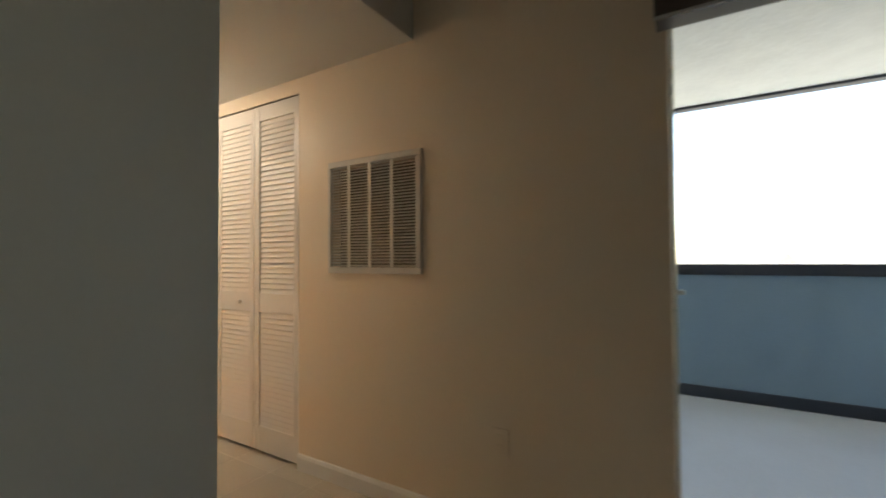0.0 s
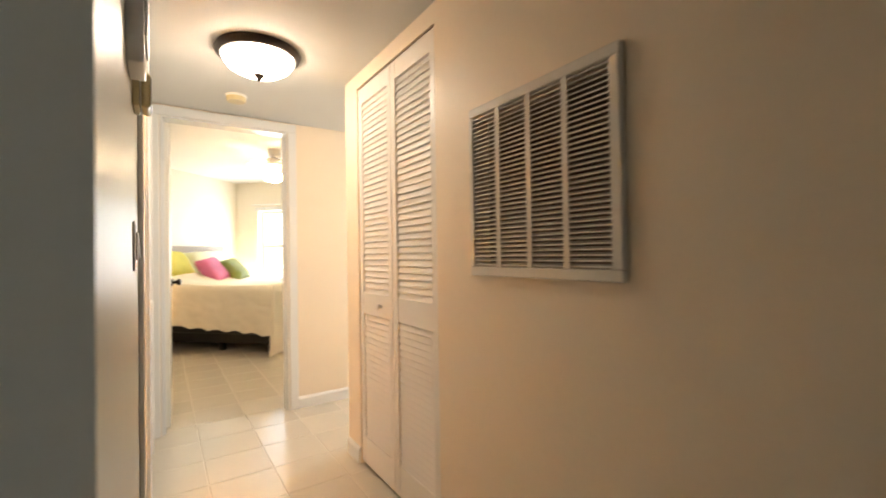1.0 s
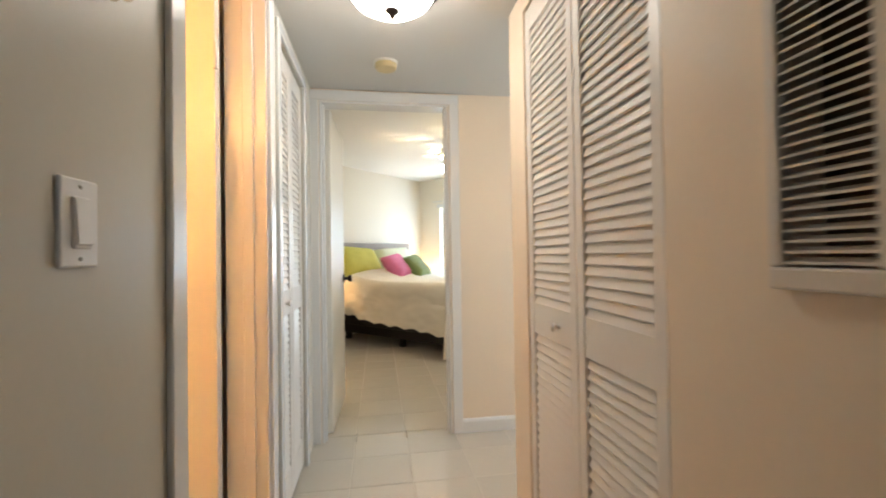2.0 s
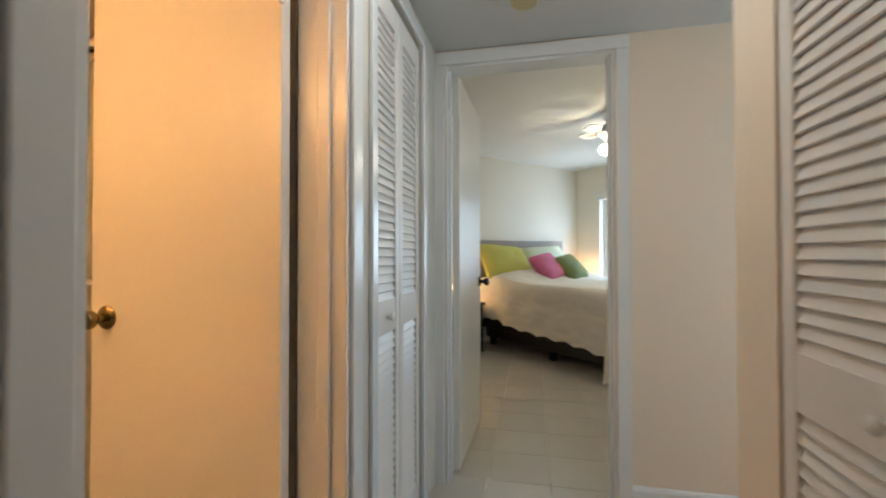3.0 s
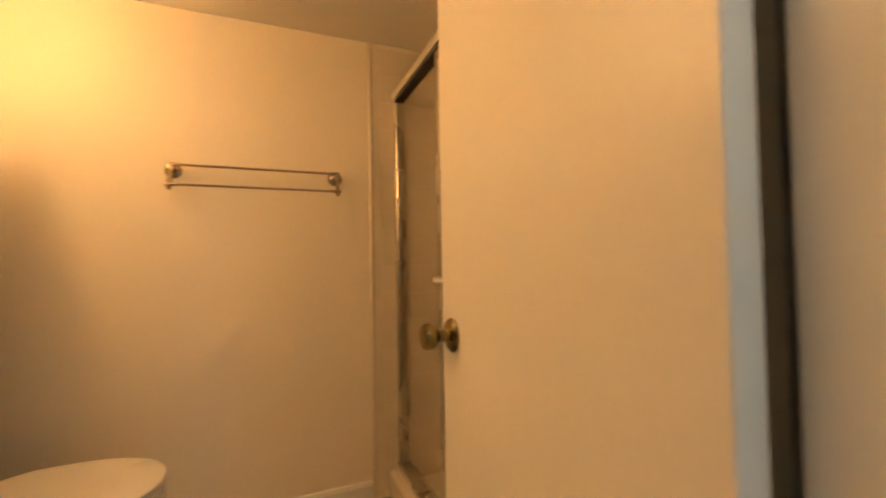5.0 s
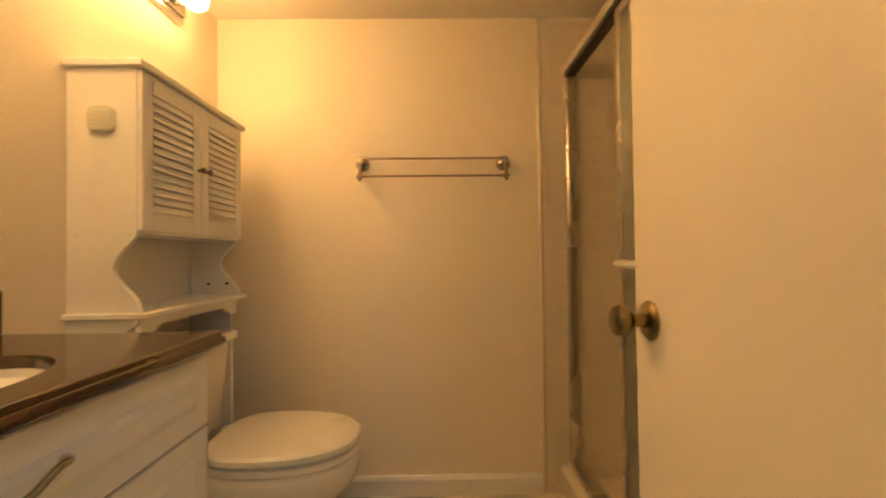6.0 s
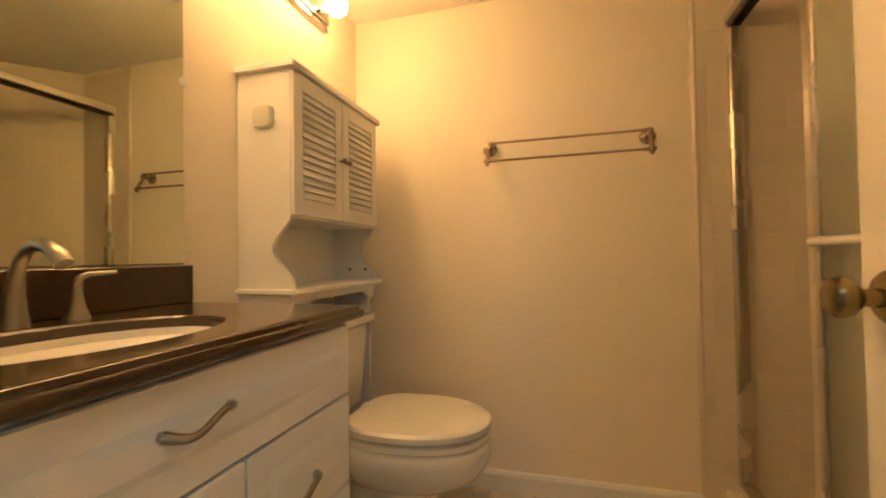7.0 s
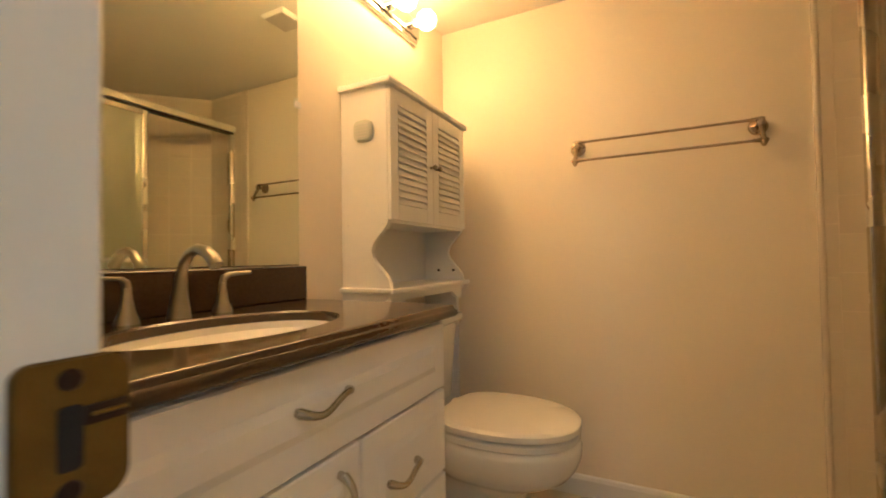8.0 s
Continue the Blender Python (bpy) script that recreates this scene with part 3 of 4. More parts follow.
for z in (-0.02, 0.02):
    part("socket", B((-0.016, -0.007, z - 0.014), (0.016, -0.005, z + 0.014), 0.001), WALL, ol)

# ---- balcony door and balcony ----
bd = thing("window_balcony_door", "tall sliding balcony door with a pale frame", "sliding door", kind="structure")
for lo, hi in (((GX - 0.001, HY1 + 0.05, 0), (GX + 0.012, HY1 + 0.11, 2.06)), ((2.215, HY1 + 0.03, 0), (2.25, HY1 + 0.11, 2.06)), ((GX + 0.012, HY1 + 0.05, 2.025), (2.215, HY1 + 0.11, 2.06)),
               ((GX + 0.012, HY1 + 0.05, -0.03), (2.215, HY1 + 0.11, 0.012)), ((1.21, HY1 + 0.055, 0.012), (1.255, HY1 + 0.085, 2.025))):
    part("door_frame", B(lo, hi, 0.003), ALU, bd)
pane = part("pane", B((1.255, HY1 + 0.068, 0.012), (2.215, HY1 + 0.073, 2.025)), PANE, bd)
pane.visible_shadow = False
part("latch", B((GX + 0.012, HY1 + 0.060, 0.988), (GX + 0.034, HY1 + 0.075, 1.004), 0.003), WPLASTIC, bd, "small white latch")
va = thing("blind_valance", "dark valance of a vertical blind over the balcony door", "valance")
part("board", B((GX - 0.03, HY1 - 0.10, 1.85), (2.3, HY1 - 0.002, 2.08), 0.006, 2), VALANCE, va)
part("edge_strip", B((GX - 0.031, HY1 - 0.104, 1.843), (2.301, HY1 - 0.098, 1.857), 0.002), CHROME, va, "bright metal edge strip")

solid("balcony_floor", [((-2.39, HY1 + 0.14, -0.25), (3.6, 4.05, -0.05))], CONCRETE, "pale grey painted concrete balcony floor", "floor")
solid("balcony_ceiling", [((-2.2, HY1 + 0.14, 2.42), (3.6, 4.05, 2.62))], STUCCO, "rough white stucco balcony ceiling", "ceiling")
solid("balcony_drip_edge", [((-2.2, 3.96, 2.398), (3.6, 4.05, 2.42))], NAVY, "dark navy edge trim of the balcony ceiling", "trim")
pw = thing("balcony_parapet", "blue-grey stucco balcony parapet with a dark cap", "parapet", kind="structure")
part("wall", B((-2.2, 3.88, -0.05), (3.6, 4.00, 0.965)), BLUE_WALL, pw)
part("cap", B((-2.2, 3.855, 0.965), (3.6, 4.03, 1.05), 0.008, 2), NAVY, pw, "dark navy cap")
part("cap_sheet", B((-2.2, 3.85, 1.0505), (3.6, 4.035, 1.056), 0.002), ALU, pw, "thin metal cap sheet")
part("base_band", B((-2.2, 3.868, -0.05), (3.6, 3.88, 0.045), 0.003), NAVY, pw, "dark navy base band")
solid("wall_outside", [((-2.40, 2.12, -3), (-2.28, 4.05, 2.62)), ((3.6, HY1 + 0.14, -3), (3.74, 4.05, 2.62))], STUCCO, "white stucco end wall of the balcony", "wall")

# ---- outside ----
bm = bmesh.new()
box(bm, (-400, -400, -6.5), (400, 400, -6.0))
tagged(new("ground", mesh_of("ground", bm, GROUND)), "dry grass and streets far below", "ground", "", "structure")


def tree(x, y, height, spread, seed):
    rnd = random.Random(seed)
    t = thing("tree", "leafy yellow-green tree seen past the balcony", "tree", pose(x, y, -6.0))
    bm = bmesh.new()
    sweep(bm, [(0, 0, 0), (0.1, 0.05, height * 0.3), (0.0, 0.1, height * 0.6)], [0.22, 0.16, 0.10], 8)
    for i in range(6):
        a = i * 1.05 + rnd.random()
        r = spread * (0.4 + 0.4 * rnd.random())
        sweep(bm, [(0, 0, height * (0.4 + 0.03 * i)), (r * 0.5 * math.cos(a), r * 0.5 * math.sin(a), height * 0.62), (r * math.cos(a), r * math.sin(a), height * (0.7 + 0.2 * rnd.random()))], [0.09, 0.06, 0.02], 6)
    part("trunk", bm, BARK, t, "", True)
    verts, faces = [], []
    for i in range(2600):
        a, u = rnd.random() * 6.283, rnd.random() ** 0.5
        b = rnd.gauss(0, 0.45)
        lump = 0.75 + 0.35 * math.sin(3 * a + seed) * math.cos(2.3 * b)
        c = Vector((spread * u * lump * math.cos(a), spread * u * lump * math.sin(a), height * (0.74 + 0.2 * max(-1, min(1, b)))))
        s = 0.10 + 0.08 * rnd.random()
        e = Euler((rnd.random() * 6, rnd.random() * 6, rnd.random() * 6)).to_matrix()
        k = len(verts)
        verts += [c + e @ Vector(p) for p in ((-s, 0, 0), (0, s * 0.5, 0.02), (s, 0, 0), (0, -s * 0.5, -0.02))]
        faces.append((k, k + 1, k + 2, k + 3))
    me = bpy.data.meshes.new("crown")
    me.from_pydata(verts, [], faces)
    me.materials.append(LEAF)
    ob = new("crown", me)
    ob.parent = t
    return t


tree(-1.95, 14.5, 9.0, 1.5, 3)
tree(6.5, 38, 6.3, 2.6, 5)
tree(-1.5, 44, 6.2, 2.8, 8)
ho = thing("house", "low brown-roofed house beyond the parapet", "house", pose(6.4, 48, -6.0))
part("wall", B((-2, -4, 0), (2, 4, 4.6)), STUCCO, ho)
part("roof", prism(bmesh.new(), [(-2.3, 4.6), (2.3, 4.6), (0, 7.4)], -4.5, 4.5, "y"), ROOFM, ho, "brown shingle roof")

# ---- bedroom window ----
wi = thing("window_bedroom", "white double-hung bedroom window, daylight behind", "window", R45, kind="structure")
wy = WQ + 0.09
fw = 0.045
for lo, hi in (((WS0, wy, WZ0), (WS0 + fw, wy + 0.05, WZ1)), ((WS1 - fw, wy, WZ0), (WS1, wy + 0.05, WZ1)), ((WS0 + fw, wy, WZ0), (WS1 - fw, wy + 0.05, WZ0 + fw)), ((WS0 + fw, wy, WZ1 - fw), (WS1 - fw, wy + 0.05, WZ1)),
               ((WS0 + fw, wy, 1.27), (WS1 - fw, wy + 0.05, 1.32))):
    part("window_frame", B(lo, hi, 0.003), TRIM, wi)
for z in (0.90, 1.60):
    part("muntin", B((WS0 + fw, wy + 0.012, z - 0.009), (WS1 - fw, wy + 0.036, z + 0.009), 0.002), TRIM, wi)
for z0, z1 in ((WZ0 + fw, 1.27), (1.32, WZ1 - fw)):
    p = part("pane", B((WS0 + fw, wy + 0.022, z0), (WS1 - fw, wy + 0.026, z1)), PANE, wi)
    p.visible_shadow = False
part("sill", B((WS0 - 0.03, WQ - 0.05, WZ0 - 0.03), (WS1 + 0.03, WQ + 0.03, WZ0), 0.004), TRIM, wi)
part("curtain_rod", sweep(bmesh.new(), [(WS0 - 0.10, WQ - 0.05, WZ1 + 0.095), (WS1 + 0.12, WQ - 0.05, WZ1 + 0.095)], 0.009, 10), TRIM, wi, "white curtain rod", True)
part("head_casing", B((WS0 - 0.05, WQ - 0.014, WZ1), (WS1 + 0.05, WQ, WZ1 + 0.055), 0.003), TRIM, wi)

# ---- bed (local frame of the bedroom) ----
BQ0, BQ1, BS0, BS1 = 4.72, 6.26, -4.57, -2.70


def in_bed(name, label, category):
    return thing(name, label, category, R45)


bed = in_bed("bed", "double bed with cream bedspread and grey headboard", "bed")
part("headboard", B((HS + 0.01, BQ0 + 0.05, 0.25), (HS + 0.07, BQ1 + 0.05, 1.29), 0.012, 2), HEADB, bed, "grey upholstered headboard")
# frame, legs and box spring are blackened to stand for the bed's shadow
part("frame", B((BS0, BQ0 + 0.16, 0.09), (BS1 - 0.14, BQ1 - 0.16, 0.22), 0.01), BLACKW, bed, "bed frame, black for the shadow under the bed")
for s in (BS0 + 0.1, -3.5, BS1 - 0.15):
    for q in (BQ0 + 0.20, BQ1 - 0.20):
        part("leg", B((s - 0.03, q - 0.03, 0), (s + 0.03, q + 0.03, 0.09)), BLACKW, bed)
part("box_spring", B((BS0 + 0.02, BQ0 + 0.05, 0.22), (BS1 - 0.05, BQ1 - 0.05, 0.50), 0.02, 2), BLACKW, bed, "box spring, black for the shadow under the bed")
part("mattress", B((BS0 + 0.02, BQ0 + 0.03, 0.50), (BS1 - 0.03, BQ1 - 0.03, 0.76), 0.05, 3), SHEET, bed)


def bedspread():
    """A quilted cover: a grid over the mattress, with side falls that end in a scalloped hem and a longer fall at the foot; split at the corners."""
    top, half, mid = 0.80, (BQ1 - BQ0) / 2, (BQ0 + BQ1) / 2
    long = BS1 - BS0 - 0.12

    def height(s, b):
        z = top + 0.014 * noise.noise(Vector((s * 2.1, b * 2.1, 0))) + 0.005 * noise.noise(Vector((s * 13, b * 13, 3)))
        z += 0.125 * math.exp(-((s - BS0 - 0.42) / 0.27) ** 2) * (1 - 0.55 * (abs(b) / half) ** 4)
        return z

    def quilt(u, v):
        """Puffs of the stitching, a hand's width each."""
        return 0.007 * abs(math.sin(u * 15)) * abs(math.sin(v * 15))

    def sheet(rows):
        bm = bmesh.new()
        made = [[bm.verts.new(p) for p in r] for r in rows]
        for r, q in zip(made, made[1:]):
            for k in range(len(r) - 1):
                bm.faces.new((r[k], q[k], q[k + 1], r[k + 1]))
        bmesh.ops.recalc_face_normals(bm, faces=bm.faces[:])
        bmesh.ops.solidify(bm, geom=bm.faces[:], thickness=0.010)
        return bm

    ns, nq, nd = 84, 60, 26
    grid = [[(BS0 + 0.12 + long * i / ns, mid + half * (j / nq * 2 - 1), height(BS0 + 0.12 + long * i / ns, half * (j / nq * 2 - 1)) + quilt(i / ns * long, j / nq * 1.5)) for j in range(nq + 1)] for i in range(ns + 1)]
    falls = [("cover", sheet(grid))]
    for sign, j in ((-1, 0), (1, nq)):
        rows = [[grid[i][j] for i in range(ns + 1)]]
        for d in range(1, nd + 1):
            row = []
            for i in range(ns + 1):
                s = BS0 + 0.12 + long * i / ns
                fall = d / nd * (0.525 + 0.07 * (i / ns) ** 2 - 0.028 * abs(math.sin(s * 13.5)) * (d / nd) ** 6)
                ripple = 0.020 * math.sin(s * 8 + 1.6 * math.sin(s * 2.7)) + 0.018 * noise.noise(Vector((s * 5, fall * 4, sign))) + 0.010 * noise.noise(Vector((s * 9, fall * 16, sign + 4)))
                tuck = 0.045 * math.exp(-((fall - 0.27 - 0.02 * math.sin(s * 5)) / 0.012) ** 2) * max(0.0, noise.noise(Vector((s * 3.1, 7, 0))))
                out = 0.055 * (1 - math.exp(-fall / 0.05)) + ripple * min(1, fall * 4) + quilt(s, fall) - tuck
                row.append((s + 0.075 * (i / ns) ** 24 * (1 - math.exp(-fall / 0.05)), mid + sign * (half + out), height(s, half) - max(0.0, fall - 0.02)))
            rows.append(row)
        falls.append(("side_fall", sheet(rows)))
    rows = [grid[ns]]
    for d in range(1, nd + 7):
        row = []
        for j in range(nq + 1):
            b = half * (j / nq * 2 - 1)
            fall = d / (nd + 6) * 0.80
            out = 0.05 * (1 - math.exp(-fall / 0.05)) + (0.030 * math.sin(b * 13 + math.sin(b * 5)) + 0.012 * noise.noise(Vector((b * 7, fall * 3, 9)))) * min(1, fall * 2)
            row.append((BS1 + out, mid + b * (1 + (0.055 * (1 - math.exp(-fall / 0.05)) + 0.10 * fall) / half), height(BS1, b) - max(0.0, fall - 0.015)))
        rows.append(row)
    falls.append(("foot_fall", sheet(rows)))
    return falls


spread = in_bed("bedspread", "cream quilted bedspread with scalloped hem, draped over the bed", "bedspread")
for fall_name, fall_mesh in bedspread():
    part(fall_name, fall_mesh, SPREAD, spread, "", True)


def pillow(name, w, h, thick, m, material, label):
    """A stuffed pillow: local x its width, y its height, z its thickness."""
    bm = bmesh.new()
    n = 18
    sides = []
    for sgn in (1, -1):
        g = []
        for i in range(n + 1):
            r = []
            for j in range(n + 1):
                u, v = i / n * 2 - 1, j / n * 2 - 1
                pin = 1 - 0.07 * (1 - u * u) * abs(v) ** 3 - 0.0 * v
                pin2 = 1 - 0.07 * (1 - v * v) * abs(u) ** 3
                z = sgn * thick * 0.5 * max(0, (1 - u ** 4) * (1 - v ** 4)) ** 0.55
                z += sgn * (0.012 * noise.noise(Vector((u * 3, v * 3, sgn + w * 10))) + 0.010 * noise.noise(Vector((u * 3 + v * 2, v * 9, w * 30)))) * (1 - u * u) * (1 - v * v)
                r.append(bm.verts.new((u * w / 2 * pin2, v * h / 2 * pin, z)))
            g.append(r)
        sides.append(g)
    for g in sides:
        for i in range(n):
            for j in range(n):
                bm.faces.new((g[i][j], g[i + 1][j], g[i + 1][j + 1], g[i][j + 1]))
    bmesh.ops.remove_doubles(bm, verts=bm.verts[:], dist=0.0008)
    bmesh.ops.recalc_face_normals(bm, faces=bm.faces[:])
    ob = new(name, mesh_of(name, bm, material, True))
    ob.matrix_basis = R45 @ m
    return tagged(ob, label, "pillow", "pillows on the bed")


# local frame: lean back against the headboard (width along q)
def lean(s, q, z, back, twist=0, spin=0):
    return pose(s, q, z) @ pose(0, 0, 0, 0, 0, 90 + twist) @ pose(0, 0, 0, 90 - back) @ pose(0, 0, 0, 0, 0, spin)


pillow("pillow", 0.74, 0.50, 0.25, lean(-4.38, 5.04, 1.005, 34, 4, -4), GREEN_Y, "chartreuse green bed pillow against the headboard")
pillow("pillow", 0.72, 0.48, 0.23, lean(-4.42, 5.80, 1.005, 30, -3, 3), SHEET, "pale yellow-green bed pillow against the headboard")
pillow("throw_pillow", 0.42, 0.42, 0.19, lean(-4.00, 5.39, 0.945, 40, 5, 10), PINK, "pink satin throw pillow")
pillow("throw_pillow", 0.41, 0.41, 0.19, lean(-3.93, 5.70, 0.935, 42, 6, 10), GREEN_D, "olive green throw pillow")


def bedside(q):
    ns_ = in_bed("nightstand", "black wooden nightstand beside the bed", "nightstand")
    part("top", B((-4.60, q - 0.22, 0.53), (-4.20, q + 0.22, 0.56), 0.005), BLACKW, ns_)
    part("drawer_box", B((-4.58, q - 0.20, 0.36), (-4.22, q + 0.20, 0.53), 0.004), BLACKW, ns_)
    for s in (-4.56, -4.24):
        for p in (q - 0.18, q + 0.18):
            part("leg", B((s - 0.02, p - 0.02, 0), (s + 0.02, p + 0.02, 0.36)), BLACKW, ns_)
    lp = in_bed("table_lamp", "small lit bedside lamp with a fabric shade", "table lamp")
    m = pose(-4.40, q, 0.56)
    part("base", lathe(bmesh.new(), [(0, 0), (0.06, 0), (0.06, 0.01), (0.015, 0.02), (0.03, 0.08), (0.012, 0.15), (0.010, 0.18), (0, 0.18)], m, 20), BRONZE, lp, "", True)
    part("shade", lathe(bmesh.new(), [(0.085, 0.15), (0.06, 0.28)], m, 24), SHADE, lp, "lit fabric shade", True)


bedside(4.36)
bedside(6.49)

# ---- ceiling fan ----
fan = thing("ceiling_fan", "white ceiling fan with a lit glass bowl", "ceiling fan", pose(-5.33, 1.49, BEDZ - 0.045))
part("canopy", lathe(bmesh.new(), [(0, 0.045), (0.07, 0.045), (0.065, -0.02), (0.03, -0.05), (0.02, -0.06), (0, -0.06)]), WPLASTIC, fan, "", True)
part("motor", lathe(bmesh.new(), [(0, -0.05), (0.06, -0.055), (0.11, -0.08), (0.115, -0.14), (0.08, -0.17), (0.05, -0.19), (0.045, -0.236), (0, -0.237)], steps=28), WPLASTIC, fan, "", True)
part("light_bowl", lathe(bmesh.new(), [(0.05, -0.236), (0.098, -0.246), (0.107, -0.272), (0.094, -0.306), (0.05, -0.326), (0, -0.33)], steps=28), FANGLASS, fan, "lit frosted glass bowl", True)
for i in range(5):
    bm = prism(bmesh.new(), [(0.15, -0.045), (0.20, -0.055), (0.28, -0.054), (0.30, -0.035), (0.30, 0.035), (0.28, 0.054), (0.20, 0.055), (0.15, 0.045)], -0.004, 0.004)
    bl = part("fan_blade", bm, CEIL_BRIGHT, fan, "", False, pose(0, 0, -0.115, 0, 0, 20 + 72 * i) @ pose(0, 0, 0, 10))
    part("blade_bracket", B((0.09, -0.015, -0.010), (0.22, 0.015, -0.004)), NICKEL, bl)

# ---- vanity ----
CZ = 0.884
VF = -1.483          # drawer fronts
VY0, VY1 = -0.602, LY
van = thing("vanity_cabinet", "white bathroom vanity cabinet with raised panel fronts", "vanity")
part("carcass", B((VF + 0.02, VY0, 0.0), (WX - 0.001, VY1 - 0.001, CZ - 0.035)), VANITY, van)


def front(name, y0, y1, z0, z1, pull=None):
    """A front with a raised field."""
    f = part(name, B((VF, y0, z0), (VF + 0.019, y1, z1), 0.003), VANITY, van)
    m = 0.045
    bm = bmesh.new()
    a = [bm.verts.new((VF - 0.0005, y, z)) for y, z in ((y0 + m, z0 + m), (y1 - m, z0 + m), (y1 - m, z1 - m), (y0 + m, z1 - m))]
    b = [bm.verts.new((VF - 0.006, y, z)) for y, z in ((y0 + m + 0.014, z0 + m + 0.014), (y1 - m - 0.014, z0 + m + 0.014), (y1 - m - 0.014, z1 - m - 0.014), (y0 + m + 0.014, z1 - m - 0.014))]
    bm.faces.new(b)
    for i in range(4):
        bm.faces.new((a[i], a[(i + 1) % 4], b[(i + 1) % 4], b[i]))
    bmesh.ops.recalc_face_normals(bm, faces=bm.faces[:])
    part("raised_field", bm, VANITY, f)
    if pull:
        (py, pz, dy, dz) = pull
        pts, rad = [], []
        for i in range(15):
            u = i / 14 * 2 - 1
            pts.append((VF - 0.008 - 0.022 * (1 - u ** 4), py + dy * u, pz + dz * u + 0.009 * math.sin(u * 3.0) * (1 if dy else 0)))
            rad.append(0.0052 + 0.0032 * abs(u) ** 3)
        bm = sweep(bmesh.new(), pts, rad, 10)
        for u in (-1, 1):
            lathe(bm, [(0, -0.003), (0.0075, -0.003), (0.0065, 0.006), (0.0045, 0.012), (0, 0.012)], pose(VF, py + dy * u, pz + dz * u + 0.009 * math.sin(u * 3.0) * (1 if dy else 0), 0, -90), 12)
        part("handle", bm, PULL, f, "wavy chrome pull", True)
    return f


front("drawer_front", VY0 + 0.004, VY1 - 0.012, 0.690, CZ - 0.042, (-0.182, 0.781, -0.054, 0.0))
front("cabinet_door", -0.275, VY1 - 0.012, 0.10, 0.684, (-0.222, 0.605, 0.0, 0.045))
front("drawer_front", VY0 + 0.004, -0.281, 0.495, 0.684, (-0.400, 0.578, -0.05, 0.0))
front("drawer_front", VY0 + 0.004, -0.281, 0.300, 0.489, (-0.400, 0.39, -0.05, 0.0))
front("drawer_front", VY0 + 0.004, -0.281, 0.10, 0.294, (-0.400, 0.195, -0.05, 0.0))

# counter with a hole for the basin
SKX, SKY, SRX, SRY = -1.285, -0.180, 0.145, 0.212
ct = thing("countertop", "polished dark brown granite countertop with ogee edge", "countertop")


def counter():
    bm = bmesh.new()
    x0, x1, y0, y1 = -1.512, WX - 0.001, VY0 - 0.015, VY1 - 0.001
    n = 64
    inner, outer = [], []
    for i in range(n):
        a = 2 * math.pi * i / n
        c, s = math.cos(a), math.sin(a)
        inner.append((SKX + SRX * c, SKY + SRY * s))
        k = min(((x1 if c > 0 else x0) - SKX) / c if abs(c) > 1e-6 else 1e9, ((y1 if s > 0 else y0) - SKY) / s if abs(s) > 1e-6 else 1e9)
        outer.append((SKX + k * c, SKY + k * s))
    for cx, cy in ((x0, y0), (x0, y1), (x1, y0), (x1, y1)):
        i = min(range(n), key=lambda k: (outer[k][0] - cx) ** 2 + (outer[k][1] - cy) ** 2)
        outer[i] = (cx, cy)
    # rings from the hole's lower rim up and over the edge, down the ogee front
    def shift(p, inset, z):
        x, y = p
        x = x + inset if abs(x - x0) < 1e-6 else x
        y = y + inset if abs(y - y0) < 1e-6 else y
        return bm.verts.new((x, y, z))
    rings = [[bm.verts.new((x, y, CZ - 0.020)) for x, y in inner], [bm.verts.new((x, y, CZ - 0.004)) for x, y in inner],
             [bm.verts.new((SKX + (x - SKX) * 1.03, SKY + (y - SKY) * 1.02, CZ)) for x, y in inner],
             [bm.verts.new((SKX + (x - SKX) * 1.06, SKY + (y - SKY) * 1.04, CZ)) for x, y in inner]]
    for inset, dz in ((0.022, 0.0), (0.014, 0.0), (0.010, -0.0008), (0.0075, -0.003), (0.0065, -0.007), (0.0060, -0.010), (0.0035, -0.0115), (0.0010, -0.0145), (0.0, -0.019), (0.0010, -0.0245), (0.0045, -0.029), (0.012, -0.031)):
        rings.append([shift(p, inset, CZ + dz) for p in outer])
    for a, b in zip(rings, rings[1:]):
        for i in range(n):
            bm.faces.new((a[i], a[(i + 1) % n], b[(i + 1) % n], b[i]))
    a, b = rings[-1], rings[0]
    for i in range(n):
        bm.faces.new((a[i], a[(i + 1) % n], b[(i + 1) % n], b[i]))
    bmesh.ops.recalc_face_normals(bm, faces=bm.faces[:])
    return bm


part("slab", counter(), GRANITE, ct, "", True)
part("backsplash", B((WX - 0.020, VY0 - 0.002, CZ + 0.0005), (WX - 0.001, VY1 - 0.002, CZ + 0.094), 0.002), GRANITE, ct, "granite backsplash")
sk = thing("sink", "white oval undermount ceramic sink", "sink", pose(SKX, SKY, CZ - 0.020))
prof = [(1.06, -0.001), (1.0, -0.001), (0.985, -0.02), (0.93, -0.07), (0.75, -0.12), (0.45, -0.145), (0.10, -0.15), (0.0, -0.15)]
bm = lathe(bmesh.new(), prof, Matrix.Diagonal((SRX, SRY, 1, 1)), 48)
part("basin", bm, CERAMIC, sk, "", True)
part("drain", lathe(bmesh.new(), [(0, -0.147), (0.022, -0.147), (0.02, -0.143), (0, -0.142)], steps=20), CHROME, sk, "chrome drain", True)

